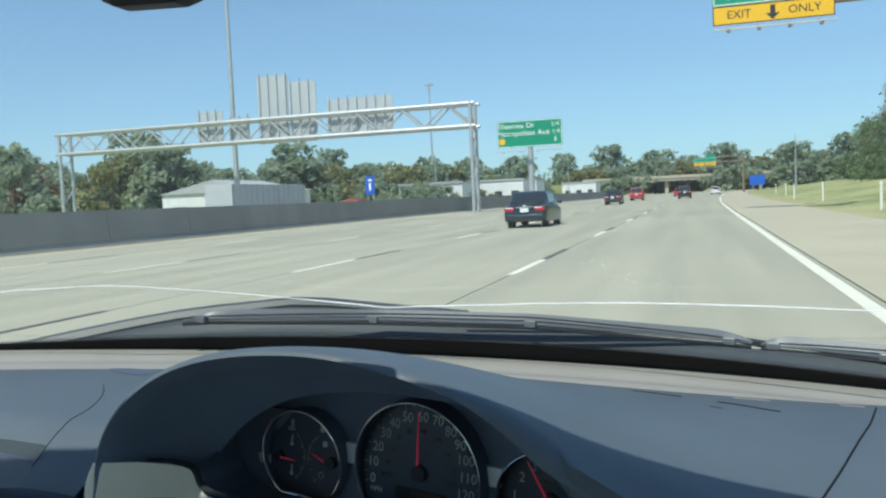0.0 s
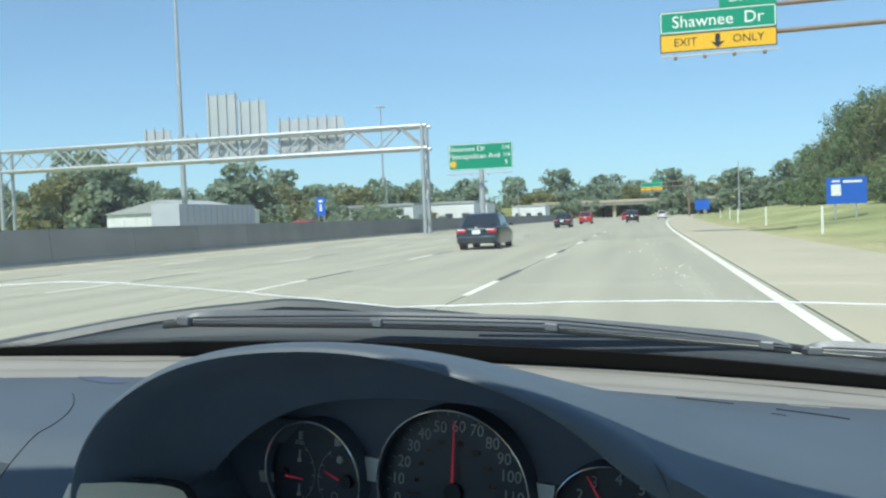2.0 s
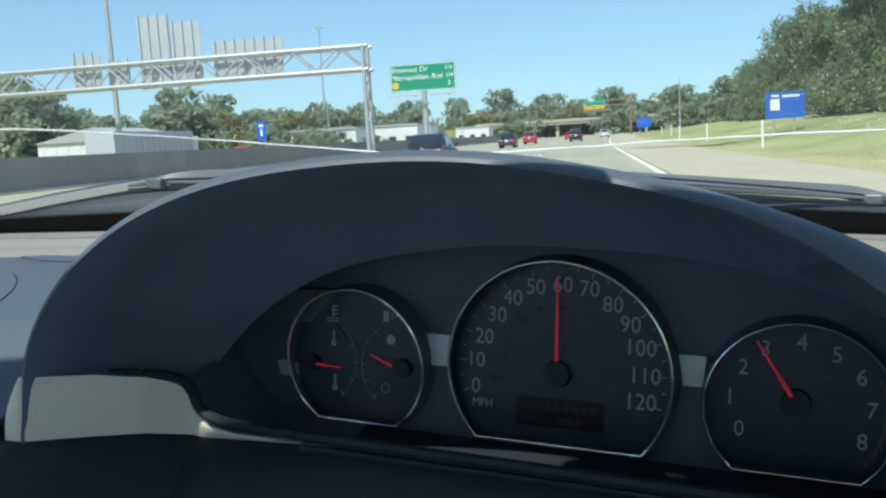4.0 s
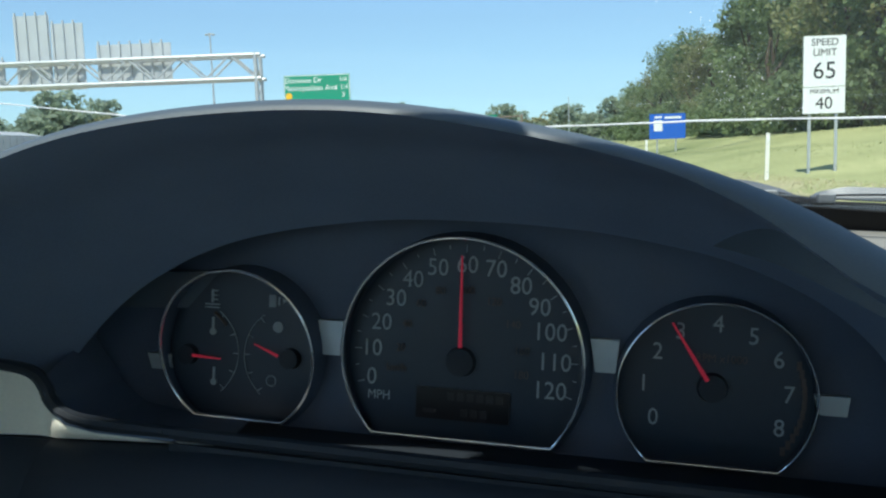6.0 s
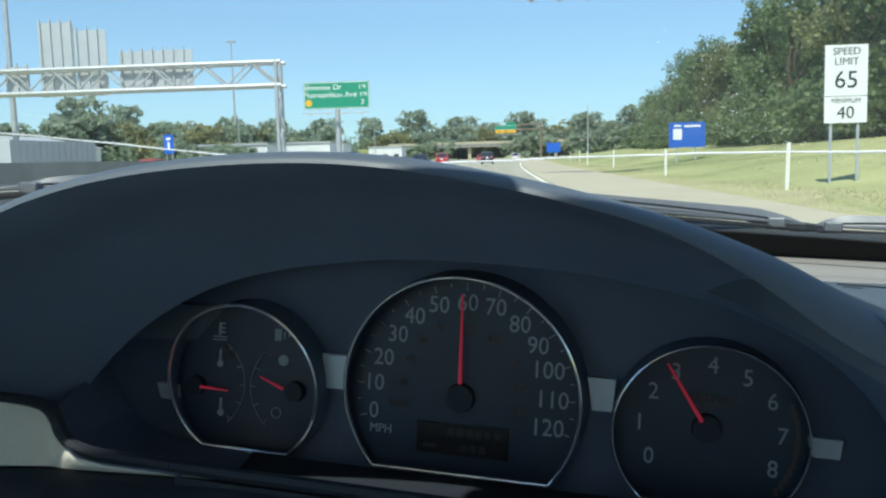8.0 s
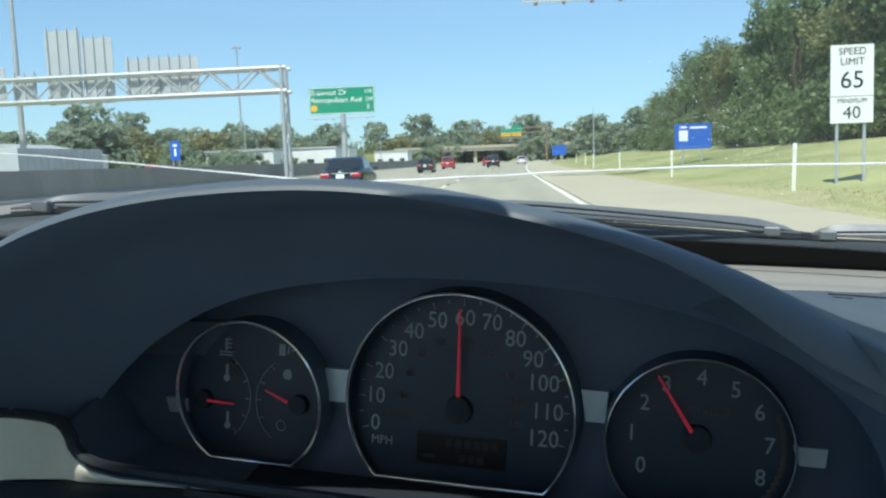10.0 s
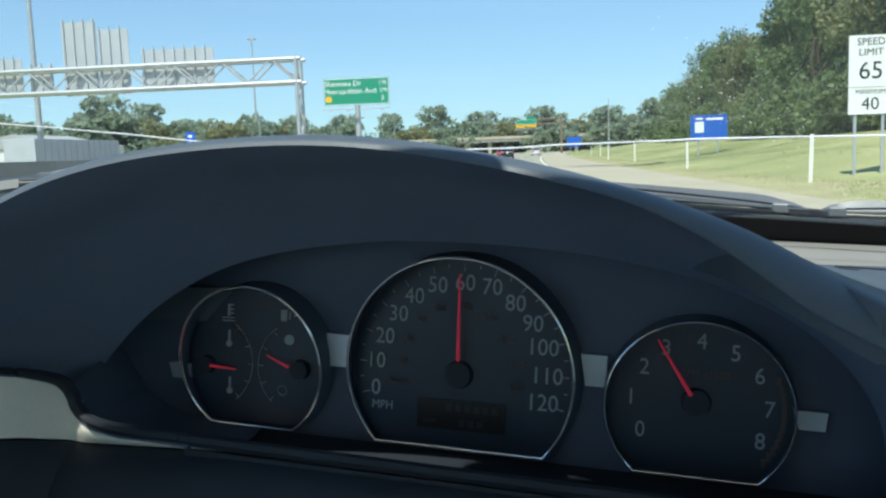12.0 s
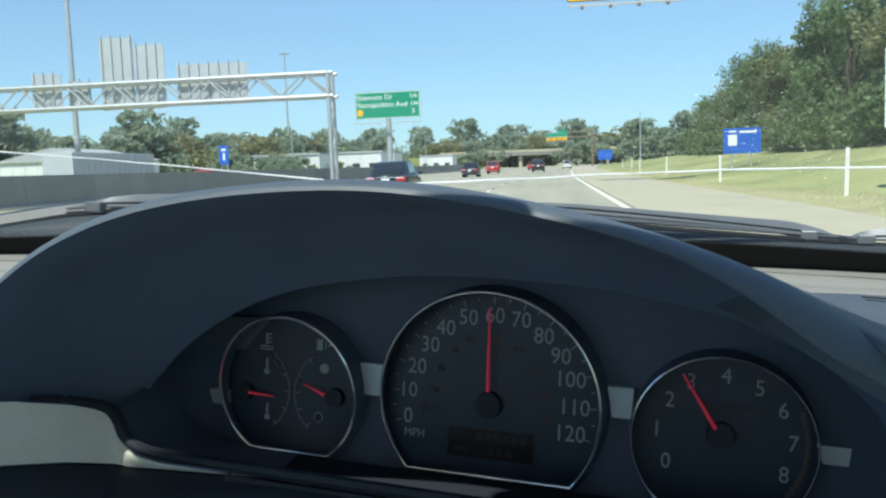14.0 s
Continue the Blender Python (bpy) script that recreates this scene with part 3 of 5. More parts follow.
def exit_sign(name, x, y, zb, w, pole_x, label, readable=True):
    """A cantilevered exit sign: green name panel, yellow exit-only strip, tab, light rail, arm and pole."""
    root = thing(name, pose(x, y, 0), label, "road sign", "exit signs")
    h1, h2 = w * 0.165, w * 0.20
    part("yellow_panel", slab([(-w / 2, zb), (w / 2, zb), (w / 2, zb + h1), (-w / 2, zb + h1)], -0.05, 0.03), M_YELLOW, root, "yellow exit-only strip")
    part("green_panel", slab([(-w / 2, zb + h1 + 0.02), (w / 2, zb + h1 + 0.02), (w / 2, zb + h1 + h2), (-w / 2, zb + h1 + h2)], -0.05, 0.03), M_GREEN, root, "green name panel")
    part("exit_tab", slab([(0.02 * w, zb + h1 + h2 + 0.02), (w / 2, zb + h1 + h2 + 0.02), (w / 2, zb + h1 + h2 + 0.14 * w), (0.02 * w, zb + h1 + h2 + 0.14 * w)], -0.05, 0.03), M_GREEN, root, "green exit number tab")
    zt = zb + h1 + h2
    bm = bmesh.new()
    for za, zc, xa, xb in ((zb, zb + h1 - 0.01, -w / 2, w / 2),):
        for q in ((xa, xb, za, za + 0.05), (xa, xb, zc - 0.05, zc), (xa, xa + 0.05, za, zc), (xb - 0.05, xb, za, zc)):
            slab([(q[0], q[2]), (q[1], q[2]), (q[1], q[3]), (q[0], q[3])], -0.058, -0.05, bm)
    part("black_border", bm, M_SIGNBLACK, root)
    bm = bmesh.new()
    za, zc, xa, xb = zb + h1 + 0.05, zt - 0.03, -w / 2 + 0.04, w / 2 - 0.04
    for q in ((xa, xb, za, za + 0.05), (xa, xb, zc - 0.05, zc), (xa, xa + 0.05, za, zc), (xb - 0.05, xb, za, zc)):
        slab([(q[0], q[2]), (q[1], q[2]), (q[1], q[3]), (q[0], q[3])], -0.058, -0.05, bm)
    part("white_border", bm, M_SIGNWHITE, root)
    if readable:
        letter_sign(root, [("Shawnee  Dr", w * 0.15, 0, zb + h1 + h2 * 0.5), ("EXIT 1C", w * 0.09, w * 0.26, zt + 0.075 * w)], -0.056, M_SIGNWHITE)
    letter_sign(root, [("EXIT", w * 0.10, -w * 0.28, zb + h1 * 0.5), ("ONLY", w * 0.10, w * 0.26, zb + h1 * 0.5)], -0.056, M_SIGNBLACK)
    a = w * 0.06
    part("arrow", slab([(0, zb + 0.08), (a, zb + h1 * 0.45), (a * 0.35, zb + h1 * 0.4), (a * 0.35, zb + h1 * 0.85), (-a * 0.35, zb + h1 * 0.85), (-a * 0.35, zb + h1 * 0.4), (-a, zb + h1 * 0.45)], -0.06, -0.05), M_SIGNBLACK, root)
    part("light_rail", box(-w / 2, w / 2, -1.0, -0.85, zb - 0.42, zb - 0.32), M_SIGNBACK, root)
    for k in range(4):
        cx = -w / 2 + w * (k + 0.5) / 4
        part("lamp", box(cx - 0.09, cx + 0.09, -1.15, -0.8, zb - 0.56, zb - 0.42, bevel=0.02), M_RUST, root)
        part("rail_bracket", tube([(cx, -0.9, zb - 0.37), (cx, 0.2, zb - 0.1)], 0.04, 6), M_RUST, root)
    px = pole_x - x
    for z in (zb + h1 * 0.7, zt - 0.05):
        part("arm", tube([(-w / 2 + 0.2, 0.22, z), (px, 0.22, z + 0.25)], 0.13, 8), M_RUST, root, smooth=True)
    part("pole", tube([(px, 0.22, -0.6), (px, 0.22, zt + 0.7)], [0.28, 0.2], 12), M_RUST, root, smooth=True)
    return root


exit_sign("exit_sign", 4.2, 48.0, 9.9, 6.0, 26.5, "green and yellow exit-only sign on a rusty cantilever arm")
exit_sign("exit_sign", 1.8, 215.0, 6.6, 5.2, 10.5, "distant green and yellow exit-only sign over the motorway", False)

# pole-mounted green guide sign
root = thing("guide_sign", pose(-20.3, 108, 0), "large green distance sign on a single grey post", "road sign")
part("panel", slab([(-4.2, 7.6), (4.2, 7.6), (4.2, 11.0), (-4.2, 11.0)], -0.06, 0.04), M_GREEN, root)
bm = bmesh.new()
for q in ((-4.15, 4.15, 7.64, 7.72), (-4.15, 4.15, 10.88, 10.96), (-4.15, -4.07, 7.64, 10.96), (4.07, 4.15, 7.64, 10.96)):
    slab([(q[0], q[2]), (q[1], q[2]), (q[1], q[3]), (q[0], q[3])], -0.07, -0.06, bm)
part("white_border", bm, M_SIGNWHITE, root)
letter_sign(root, [("Shawnee Dr", 0.95, -1.7, 10.3), ("Metropolitan Ave", 0.95, -0.85, 9.35)], -0.066, M_SIGNWHITE)
letter_sign(root, [("1/4", 0.8, 3.3, 10.3), ("1 1/4", 0.8, 3.1, 9.35), ("3", 0.9, 3.3, 8.4)], -0.066, M_SIGNWHITE)
part("route_marker", slab([(-3.6 + 0.42 * math.cos(a * math.pi / 8), 8.4 + 0.42 * math.sin(a * math.pi / 8)) for a in range(16)], -0.072, -0.06), M_YELLOW, root, "orange-yellow route marker disc")
part("catwalk", box(-4.3, 4.3, -1.1, -0.7, 7.0, 7.1), M_SIGNBACK, root)
for k in range(4):
    part("lamp", box(-3.4 + k * 2.2, -3.1 + k * 2.2, -1.2, -0.9, 6.82, 7.0, bevel=0.02), M_GALV, root)
part("post", tube([(0, 0.3, -0.4), (0, 0.3, 10.8)], [0.42, 0.3], 12), M_GALV, root, smooth=True)
part("head_beam", tube([(-3.6, 0.15, 9.2), (3.6, 0.15, 9.2)], 0.14, 8), M_GALV, root, smooth=True)

# speed-limit sign on two posts
root = thing("speed_limit_sign", pose(10.4, 26.2, ground_height(10.4, 26.2) - 0.15), "white speed limit sign on two grey posts", "road sign")
part("upper_panel", slab([(-0.62, 2.75), (0.62, 2.75), (0.62, 4.25), (-0.62, 4.25)], -0.03, 0.02), M_SIGNWHITE, root)
part("lower_panel", slab([(-0.62, 1.95), (0.62, 1.95), (0.62, 2.73), (-0.62, 2.73)], -0.03, 0.02), M_SIGNWHITE, root)
letter_sign(root, [("SPEED", 0.30, 0, 4.05), ("LIMIT", 0.30, 0, 3.75), ("65", 0.72, 0, 3.2), ("MINIMUM", 0.2, 0, 2.6), ("40", 0.52, 0, 2.24)], -0.035, M_SIGNBLACK)
for px in (-0.4, 0.4):
    part("post", tube([(px, 0.06, -0.8), (px, 0.06, 3.9)], 0.05, 8), M_GALV, root, smooth=True)

# blue service sign on two posts
bx, by = 13.2, 61.0
root = thing("service_sign", pose(bx, by, ground_height(bx, by)), "blue roadside service sign with small white markings", "road sign")
part("panel", slab([(-1.25, 1.0), (1.25, 1.0), (1.25, 2.75), (-1.25, 2.75)], -0.03, 0.02), M_BLUE, root)
part("pictogram", slab([(-0.95, 1.55), (-0.35, 1.55), (-0.35, 2.3), (-0.95, 2.3)], -0.04, -0.03), M_SIGNWHITE, root, "white square marking")
part("bar", slab([(-0.2, 2.4), (0.95, 2.4), (0.95, 2.55), (-0.2, 2.55)], -0.04, -0.03), M_SIGNWHITE, root)
part("bar", slab([(-0.9, 2.45), (-0.4, 2.45), (-0.4, 2.58), (-0.9, 2.58)], -0.04, -0.03), M_SIGNWHITE, root)
for px in (-0.7, 0.6):
    part("post", tube([(px, 0.07, -0.5), (px, 0.07, 2.5)], 0.06, 8), M_GALV, root, smooth=True)
root = thing("service_sign", pose(12.0, 190, ground_height(12.0, 190)), "distant blue roadside sign on two posts", "road sign")
part("panel", slab([(-1.5, 1.5), (1.5, 1.5), (1.5, 3.6), (-1.5, 3.6)], -0.03, 0.02), M_BLUE, root)
for px in (-0.8, 0.8):
    part("post", tube([(px, 0.07, -0.8), (px, 0.07, 3.2)], 0.06, 8), M_GALV, root, smooth=True)

root = thing("marker_sign", pose(-24.4, 62.0, -0.1), "small upright blue sign on two posts beyond the barrier", "road sign")
part("panel", slab([(-0.36, 2.1), (0.36, 2.1), (0.36, 3.5), (-0.36, 3.5)], -0.03, 0.02), M_BLUE, root)
part("bar", slab([(-0.08, 2.4), (0.08, 2.4), (0.08, 2.95), (-0.08, 2.95)], -0.04, -0.03), M_SIGNWHITE, root)
part("bar", slab([(-0.16, 3.1), (0.16, 3.1), (0.16, 3.28), (-0.16, 3.28)], -0.04, -0.03), M_SIGNWHITE, root)
for px in (-0.22, 0.22):
    part("post", tube([(px, 0.06, -0.4), (px, 0.06, 3.3)], 0.04, 8), M_GALV, root, smooth=True)

# delineator posts
def delineator(x, y, lean=0.0):
    root = thing("delineator_post", pose(x, y, ground_height(x, y), 0, lean, 0), "slim white plastic delineator post in the grass", "marker post", "delineator posts")
    part("stake", box(-0.055, 0.055, -0.02, 0.02, -0.3, 1.35, bevel=0.008), M_POST, root)
    part("reflector", box(-0.04, 0.04, -0.032, -0.02, 1.12, 1.28, bevel=0.004), M_SIGNWHITE, root)


for x, y, lean in ((8.2, 24.6, 1.5), (8.3, 43.0, 0.0), (8.5, 64.0, 0.0), (8.6, 84.0, 1.0), (9.9, 106.0, 0.0), (11.0, 133.0, 0.0)):
    delineator(x, y, lean)

# light masts and poles
def mast(x, y, h, r, label, head=True):
    root = thing("light_mast", pose(x, y, -0.2), label, "lamp post")
    part("pole", tube([(0, 0, 0), (0, 0, h)], [r, r * 0.45], 10), M_GALV, root, smooth=True)
    part("base", tube([(0, 0, 0), (0, 0, 0.8)], [r * 1.6, r * 1.4], 10), M_WALL, root, smooth=True)
    if head:
        ring = part("head_ring", tube([(0.9 * math.cos(k * math.pi / 6), 0.9 * math.sin(k * math.pi / 6), h - 0.3) for k in range(12)], 0.06, 6, closed=True), M_GALV, root)
        for k in range(6):
            a = k * math.pi / 3
            part("lamp", box(0.95 * math.cos(a) - 0.22, 0.95 * math.cos(a) + 0.22, 0.95 * math.sin(a) - 0.22, 0.95 * math.sin(a) + 0.22, h - 0.6, h - 0.3, bevel=0.04), M_SIGNBACK, ring)


mast(-50, 86, 31, 0.34, "tall galvanised high-mast motorway light pole")
mast(-62, 200, 30, 0.34, "distant galvanised high-mast motorway light pole")
mast(18.0, 175, 11, 0.16, "slim grey roadside light pole", False)
mast(-34, 235, 12, 0.14, "slim grey utility pole beyond the barrier", False)
mast(-46, 150, 10, 0.14, "slim grey utility pole beyond the barrier", False)

# far overpass
root = thing("overpass", pose(bend(325) - 4, 325, -1.0), "concrete overpass bridge crossing the motorway far ahead", "bridge")
part("deck", box(-52, 26, -5, 5, 5.4, 6.5), M_WALL, root)
part("parapet", box(-52, 26, -5.2, -4.9, 6.5, 7.4), M_SHOULDER, root)
for px in (-38, -22, -6, 10):
    part("pier", box(px - 0.6, px + 0.6, -3.5, 3.5, -0.3, 5.4), M_SHOULDER, root)
part("abutment", slab([(-75, -0.3), (-40, -0.3), (-50, 5.6), (-75, 6.0)], -8, 8), M_GRASS, root, "grassy abutment slope")
part("abutment", slab([(13, -0.3), (60, -0.3), (60, 6.0), (22, 5.6)], -8, 8), M_GRASS, root, "grassy abutment slope")


# ---- vehicles on the road ----
def loft(sections, bm=None):
    """Closed sections of equal length, joined one after another."""
    bm = bm or bmesh.new()
    rings = [[bm.verts.new(p) for p in s] for s in sections]
    for a, b in zip(rings, rings[1:]):
        for k in range(len(a)):
            bm.faces.new((a[k], a[(k + 1) % len(a)], b[(k + 1) % len(b)], b[k]))
    bm.faces.new(rings[0])
    bm.faces.new(rings[-1])
    return bm


def car(name, paint, label, x, y, turn=0.0, suv=False, category="car"):
    """A saloon or sport utility car that heads along +y, its rear at -y."""
    root = thing(name, pose(x, y, 0.0, 0, 0, turn), label, category, "vehicles ahead")
    Wd, H = (0.89, 1.72) if suv else (0.88, 1.5)
    belt = H * 0.62
    body = []
    for yy, w, zt, zb in ((-2.3, 0.86, belt - 0.30, 0.42), (-2.22, 0.95, belt - 0.05, 0.30), (-1.9, 0.99, belt + 0.02, 0.24), (-1.0, 1.0, belt + 0.02, 0.22), (0.3, 1.0, belt, 0.22), (1.1, 0.99, belt - 0.06, 0.22), (1.9, 0.95, belt - 0.14, 0.24), (2.22, 0.86, belt - 0.24, 0.30), (2.3, 0.74, belt - 0.34, 0.42)):
        w *= Wd
        body.append([(w, yy, zb), (w * 1.02, yy, (zb + zt) / 2), (w * 0.99, yy, zt - 0.06), (w * 0.9, yy, zt), (-w * 0.9, yy, zt), (-w * 0.99, yy, zt - 0.06), (-w * 1.02, yy, (zb + zt) / 2), (-w, yy, zb)])
    part("body", loft(body), paint, root, smooth=True)
    if suv:
        cab = ((-2.2, 0.84, belt), (-1.95, 0.74, H - 0.06), (-1.3, 0.74, H), (0.1, 0.74, H), (0.45, 0.72, H - 0.05), (1.15, 0.82, belt - 0.05))
    else:
        cab = ((-1.75, 0.8, belt), (-1.05, 0.66, H - 0.07), (-0.7, 0.66, H), (0.1, 0.66, H), (0.45, 0.66, H - 0.06), (1.25, 0.8, belt - 0.05))
    roof = []
    for yy, w, z in cab:
        w *= Wd / 0.88
        lo = belt - 0.06
        roof.append([(Wd * 0.9, yy, lo), (w * 1.0, yy, z - 0.05), (w * 0.9, yy, z), (-w * 0.9, yy, z), (-w * 1.0, yy, z - 0.05), (-Wd * 0.9, yy, lo)])
    part("cabin", loft(roof), paint, root, smooth=True)
    (ya, wa, za), (yb, wb, zb_) = cab[0], cab[1]
    q = lambda f, s: ((wa + (wb - wa) * f) * 0.86 * s, ya + (yb - ya) * f - 0.03, za + (zb_ - za) * f + 0.02)
    part("rear_window", sheet(lambda u, v: tuple(Vector(q(0.12 + 0.8 * v, -1)).lerp(Vector(q(0.12 + 0.8 * v, 1)), u)), 4, 3, None, (0, -0.02, 0.012)), M_CARGLASS, root)
    for s in (-1, 1):
        y0, y1 = cab[1][0] - 0.1, cab[4][0] + 0.15
        for k in range(2):
            a, b = y0 + (y1 - y0) * (0.02 + 0.5 * k), y0 + (y1 - y0) * (0.47 + 0.5 * k)
            f = lambda u, v, a=a, b=b, s=s: (s * (Wd * 0.915 + (0.675 * Wd / 0.88 - Wd * 0.9) * v * 0.8), a + (b - a) * u + (0.12 * v if k == 0 else -0.12 * v), belt + 0.02 + (H - 0.14 - belt) * v)
            part("side_window", sheet(f, 2, 2, None, (s * 0.012, 0, 0)), M_CARGLASS, root)
        lamp = part("tail_lamp", box(s * 0.63 - 0.2, s * 0.63 + 0.2, -2.32, -2.02, belt - 0.25, belt - 0.07, bevel=0.04), M_TAIL, root, "red wrap-round tail lamp")
        part("lens", box(s * 0.60 - 0.2, s * 0.60 + 0.14, -2.335, -2.28, belt - 0.125, belt - 0.085, bevel=0.01), M_SIGNWHITE, lamp, "pale reversing lens")
        part("mirror", box(s * (Wd + 0.1) - 0.1, s * (Wd + 0.1) + 0.1, 0.75, 0.9, belt, belt + 0.14, bevel=0.03), paint, root)
        for yy in (-1.4, 1.4):
            tyre = part("tyre", tube([(s * 0.60, yy, 0.32), (s * 0.86, yy, 0.32)], 0.325, 20), M_TYRE, root)
            part("rim", tube([(s * 0.85, yy, 0.32), (s * 0.875, yy, 0.32)], 0.21, 14), M_RIM, tyre)
    part("bumper", box(-0.8, 0.8, -2.37, -2.2, 0.34, 0.56, bevel=0.05), paint, root)
    part("number_plate", box(-0.17, 0.17, -2.345, -2.30, belt - 0.29, belt - 0.12, bevel=0.01), M_SIGNWHITE, root, "pale blank number plate")
    part("lower_bumper", box(-0.66, 0.66, -2.385, -2.25, 0.26, 0.38, bevel=0.03), M_TYRE, root, "dark lower bumper")
    part("badge", box(-0.07, 0.07, -2.335, -2.26, belt - 0.055, belt + 0.005, bevel=0.02), M_CHROME, root, "bright badge")
    if not suv:
        part("spoiler", box(-0.62, 0.62, -2.28, -2.08, belt + 0.03, belt + 0.065, bevel=0.015), paint, root)
    part("trim_bar", box(-0.35, 0.35, -2.33, -2.24, belt - 0.09, belt - 0.06), M_CHROME, root)
    return root


car("saloon_car", M_PAINT["blue"], "dark blue saloon car driving two lanes over", -6.6, 36.0)
car("saloon_car", M_PAINT["black"], "dark saloon car further along the motorway", -8.4, 92)
car("sport_utility_car", M_PAINT["red"], "red sport utility car further along the motorway", -8.0, 122, suv=True)
car("sport_utility_car", M_PAINT["black"], "black sport utility car further along the motorway", -1.6, 120, suv=True)
car("saloon_car", M_PAINT["white"], "white car far along the motorway", 3.2, 168)
car("saloon_car", M_PAINT["red"], "red car far along the motorway", -3.2, 160)

# articulated trailer on the opposite carriageway
root = thing("semi_trailer", pose(-38.5, 70, -0.06), "pale grey ribbed box trailer on the opposite carriageway", "truck trailer")
part("box_body", box(-1.3, 1.3, -7, 7, 1.1, 3.5, bevel=0.03), M_SIGNBACK, root)
for k in range(14):
    part("rib", box(1.3, 1.34, -6.7 + k, -6.62 + k, 1.15, 3.45), M_SIGNBACK, root)
part("chassis", box(-1.1, 1.1, -6.8, 6.5, 0.9, 1.1), M_RUST, root)
for yy in (-5.6, -4.4, 5.0):
    for s in (-1, 1):
        part("tyre", tube([(s * 0.85, yy, 0.5), (s * 1.25, yy, 0.5)], 0.5, 16), M_TYRE, root)
car("pickup_car", M_PAINT["red"], "red car on the opposite carriageway beyond the barrier", -31, 74, 180, suv=True)


# ---- the car that carries the view ----
CAR = pose(0, 0, 1.05, -5.545, 2.866, -11.605)      # the gauge cluster and dashboard: turned to the driver
BODY = pose(0, 0, 1.05, 0, 2.4, 0)                 # the car body, headed along +y


def far_edge(x):
    """Where the dashboard meets the windshield: y, z."""
    return 0.2665 + 0.2746 * x - 0.3009 * x * x + 0.038 * x ** 3, 0.0894 + 0.0131 * x - 0.0405 * x * x


def glass_foot(x):
    return far_edge(x)[0]


def glass_at(x, y):
    """Height of the glass: steeper at its foot, flatter towards the roof."""
    d = glass_foot(x) - y
    return far_edge(x)[1] + 1.05 * min(d, 0.065) + 0.47 * max(0.0, d - 0.065)


# the cabin stays unseen; its pale cloth bounces light onto the dashboard
car_shell = thing("car_cabin", BODY, "unseen grey cloth-lined car cabin round the seats", "car cabin")
arch = lambda u, v: 0.01 * math.sin(math.pi * u) ** 0.5 + 0.13 * math.sin(math.pi * min(1, 0.01 + v)) ** 0.8
# roof front edge is placed to shade the gauges, hood rim left sunlit
part("roof", sheet(lambda u, v: (-0.68 + 1.36 * u, -0.375 - 2.325 * v, 0.452 + arch(u, v)), 12, 8, None, (0, 0, 0.04)), M_CABIN, car_shell)
part("roof_skin", sheet(lambda u, v: (-0.70 + 1.40 * u, -0.391 - 2.327 * v, 0.505 + arch(u, v)), 12, 8, None, (0, 0, 0.02)), M_CARPAINT, car_shell, "dark grey painted roof", smooth=True)
part("floor", box(-0.72, 0.72, -2.8, 0.1, -0.88, -0.83), M_CABIN, car_shell)
part("rear_bench", box(-0.69, 0.69, -2.75, -2.3, -0.83, 0.12, bevel=0.05), M_CABIN, car_shell)
part("rear_wall", box(-0.70, 0.70, -2.82, -2.76, -0.83, 0.2), M_CABIN, car_shell)
for s in (-1, 1):
    a, b = sorted((s * 0.792, s * 0.82))
    part("door_skin", box(a, b, -1.6, 0.3, -0.85, -0.08, bevel=0.012), M_CARPAINT, car_shell, "dark grey painted door")
    a, b = sorted((s * 0.72, s * 0.79))
    part("door", box(a, b, -1.6, 0.0, -0.85, -0.08, bevel=0.015), M_BEIGE, car_shell, "beige door lining")
    part("rear_side", box(a, b, -2.8, -1.6, -0.85, -0.05), M_CABIN, car_shell)
    a, b = sorted((s * 0.65, s * 0.73))
    # rail added to block sun above the side windows
    part("added_roof_rail", box(a, b, -2.7, -0.46, 0.40, 0.52, bevel=0.02), M_CABIN, car_shell)
    part("windshield_pillar", tube([(s * 0.765, 0.10, -0.08), (s * 0.755, 0.02, 0.05), (s * 0.735, -0.2, 0.24), (s * 0.71, -0.40, 0.40), (s * 0.69, -0.52, 0.48)], [0.04, 0.04, 0.042, 0.045, 0.045], 8), M_CABIN, car_shell, smooth=True)
    part("door_pillar", tube([(s * 0.755, -1.55, 0.0), (s * 0.70, -1.5, 0.56)], 0.05, 8), M_CABIN, car_shell, smooth=True)
    part("rear_pillar", tube([(s * 0.755, -2.78, 0.0), (s * 0.70, -2.6, 0.58)], 0.07, 8), M_CABIN, car_shell, smooth=True)
    for yy in (0.75, -1.95):
        part("wheel", tube([(s * 0.80 - 0.1, yy, -0.735 + s * 0.034), (s * 0.80 + 0.1, yy, -0.735 + s * 0.034)], 0.31, 20), M_TYRE, car_shell)
    part("seat", box(s * 0.37 - 0.26, s * 0.37 + 0.26, -1.75, -1.2, -0.82, -0.5, bevel=0.06), M_CABIN, car_shell)
    part("seat_back", box(s * 0.37 - 0.26, s * 0.37 + 0.26, -1.95, -1.75, -0.55, 0.12, bevel=0.06), M_CABIN, car_shell)

# bonnet and cowl
def bonnet_top(x):
    """Rear edge of the bonnet: y, z."""
    y = 0.363 + 0.26 * x - 0.40 * x * x
    return y, lerp_curve([(-0.80, 0.0), (-0.557, 0.084), (-0.47, 0.111), (-0.417, 0.123), (-0.314, 0.142), (-0.213, 0.138), (-0.12, 0.136), (0.0, 0.130), (0.124, 0.126), (0.21, 0.121), (0.30, 0.124), (0.8, 0.115)], x)[0]


def bonnet_point(u, v):
    x = -0.72 + 1.44 * u
    y, z = bonnet_top(x)
    return (x, y + 1.0 * v, z - 0.012 - 0.01 * v - 0.75 * max(0, v - 0.04))


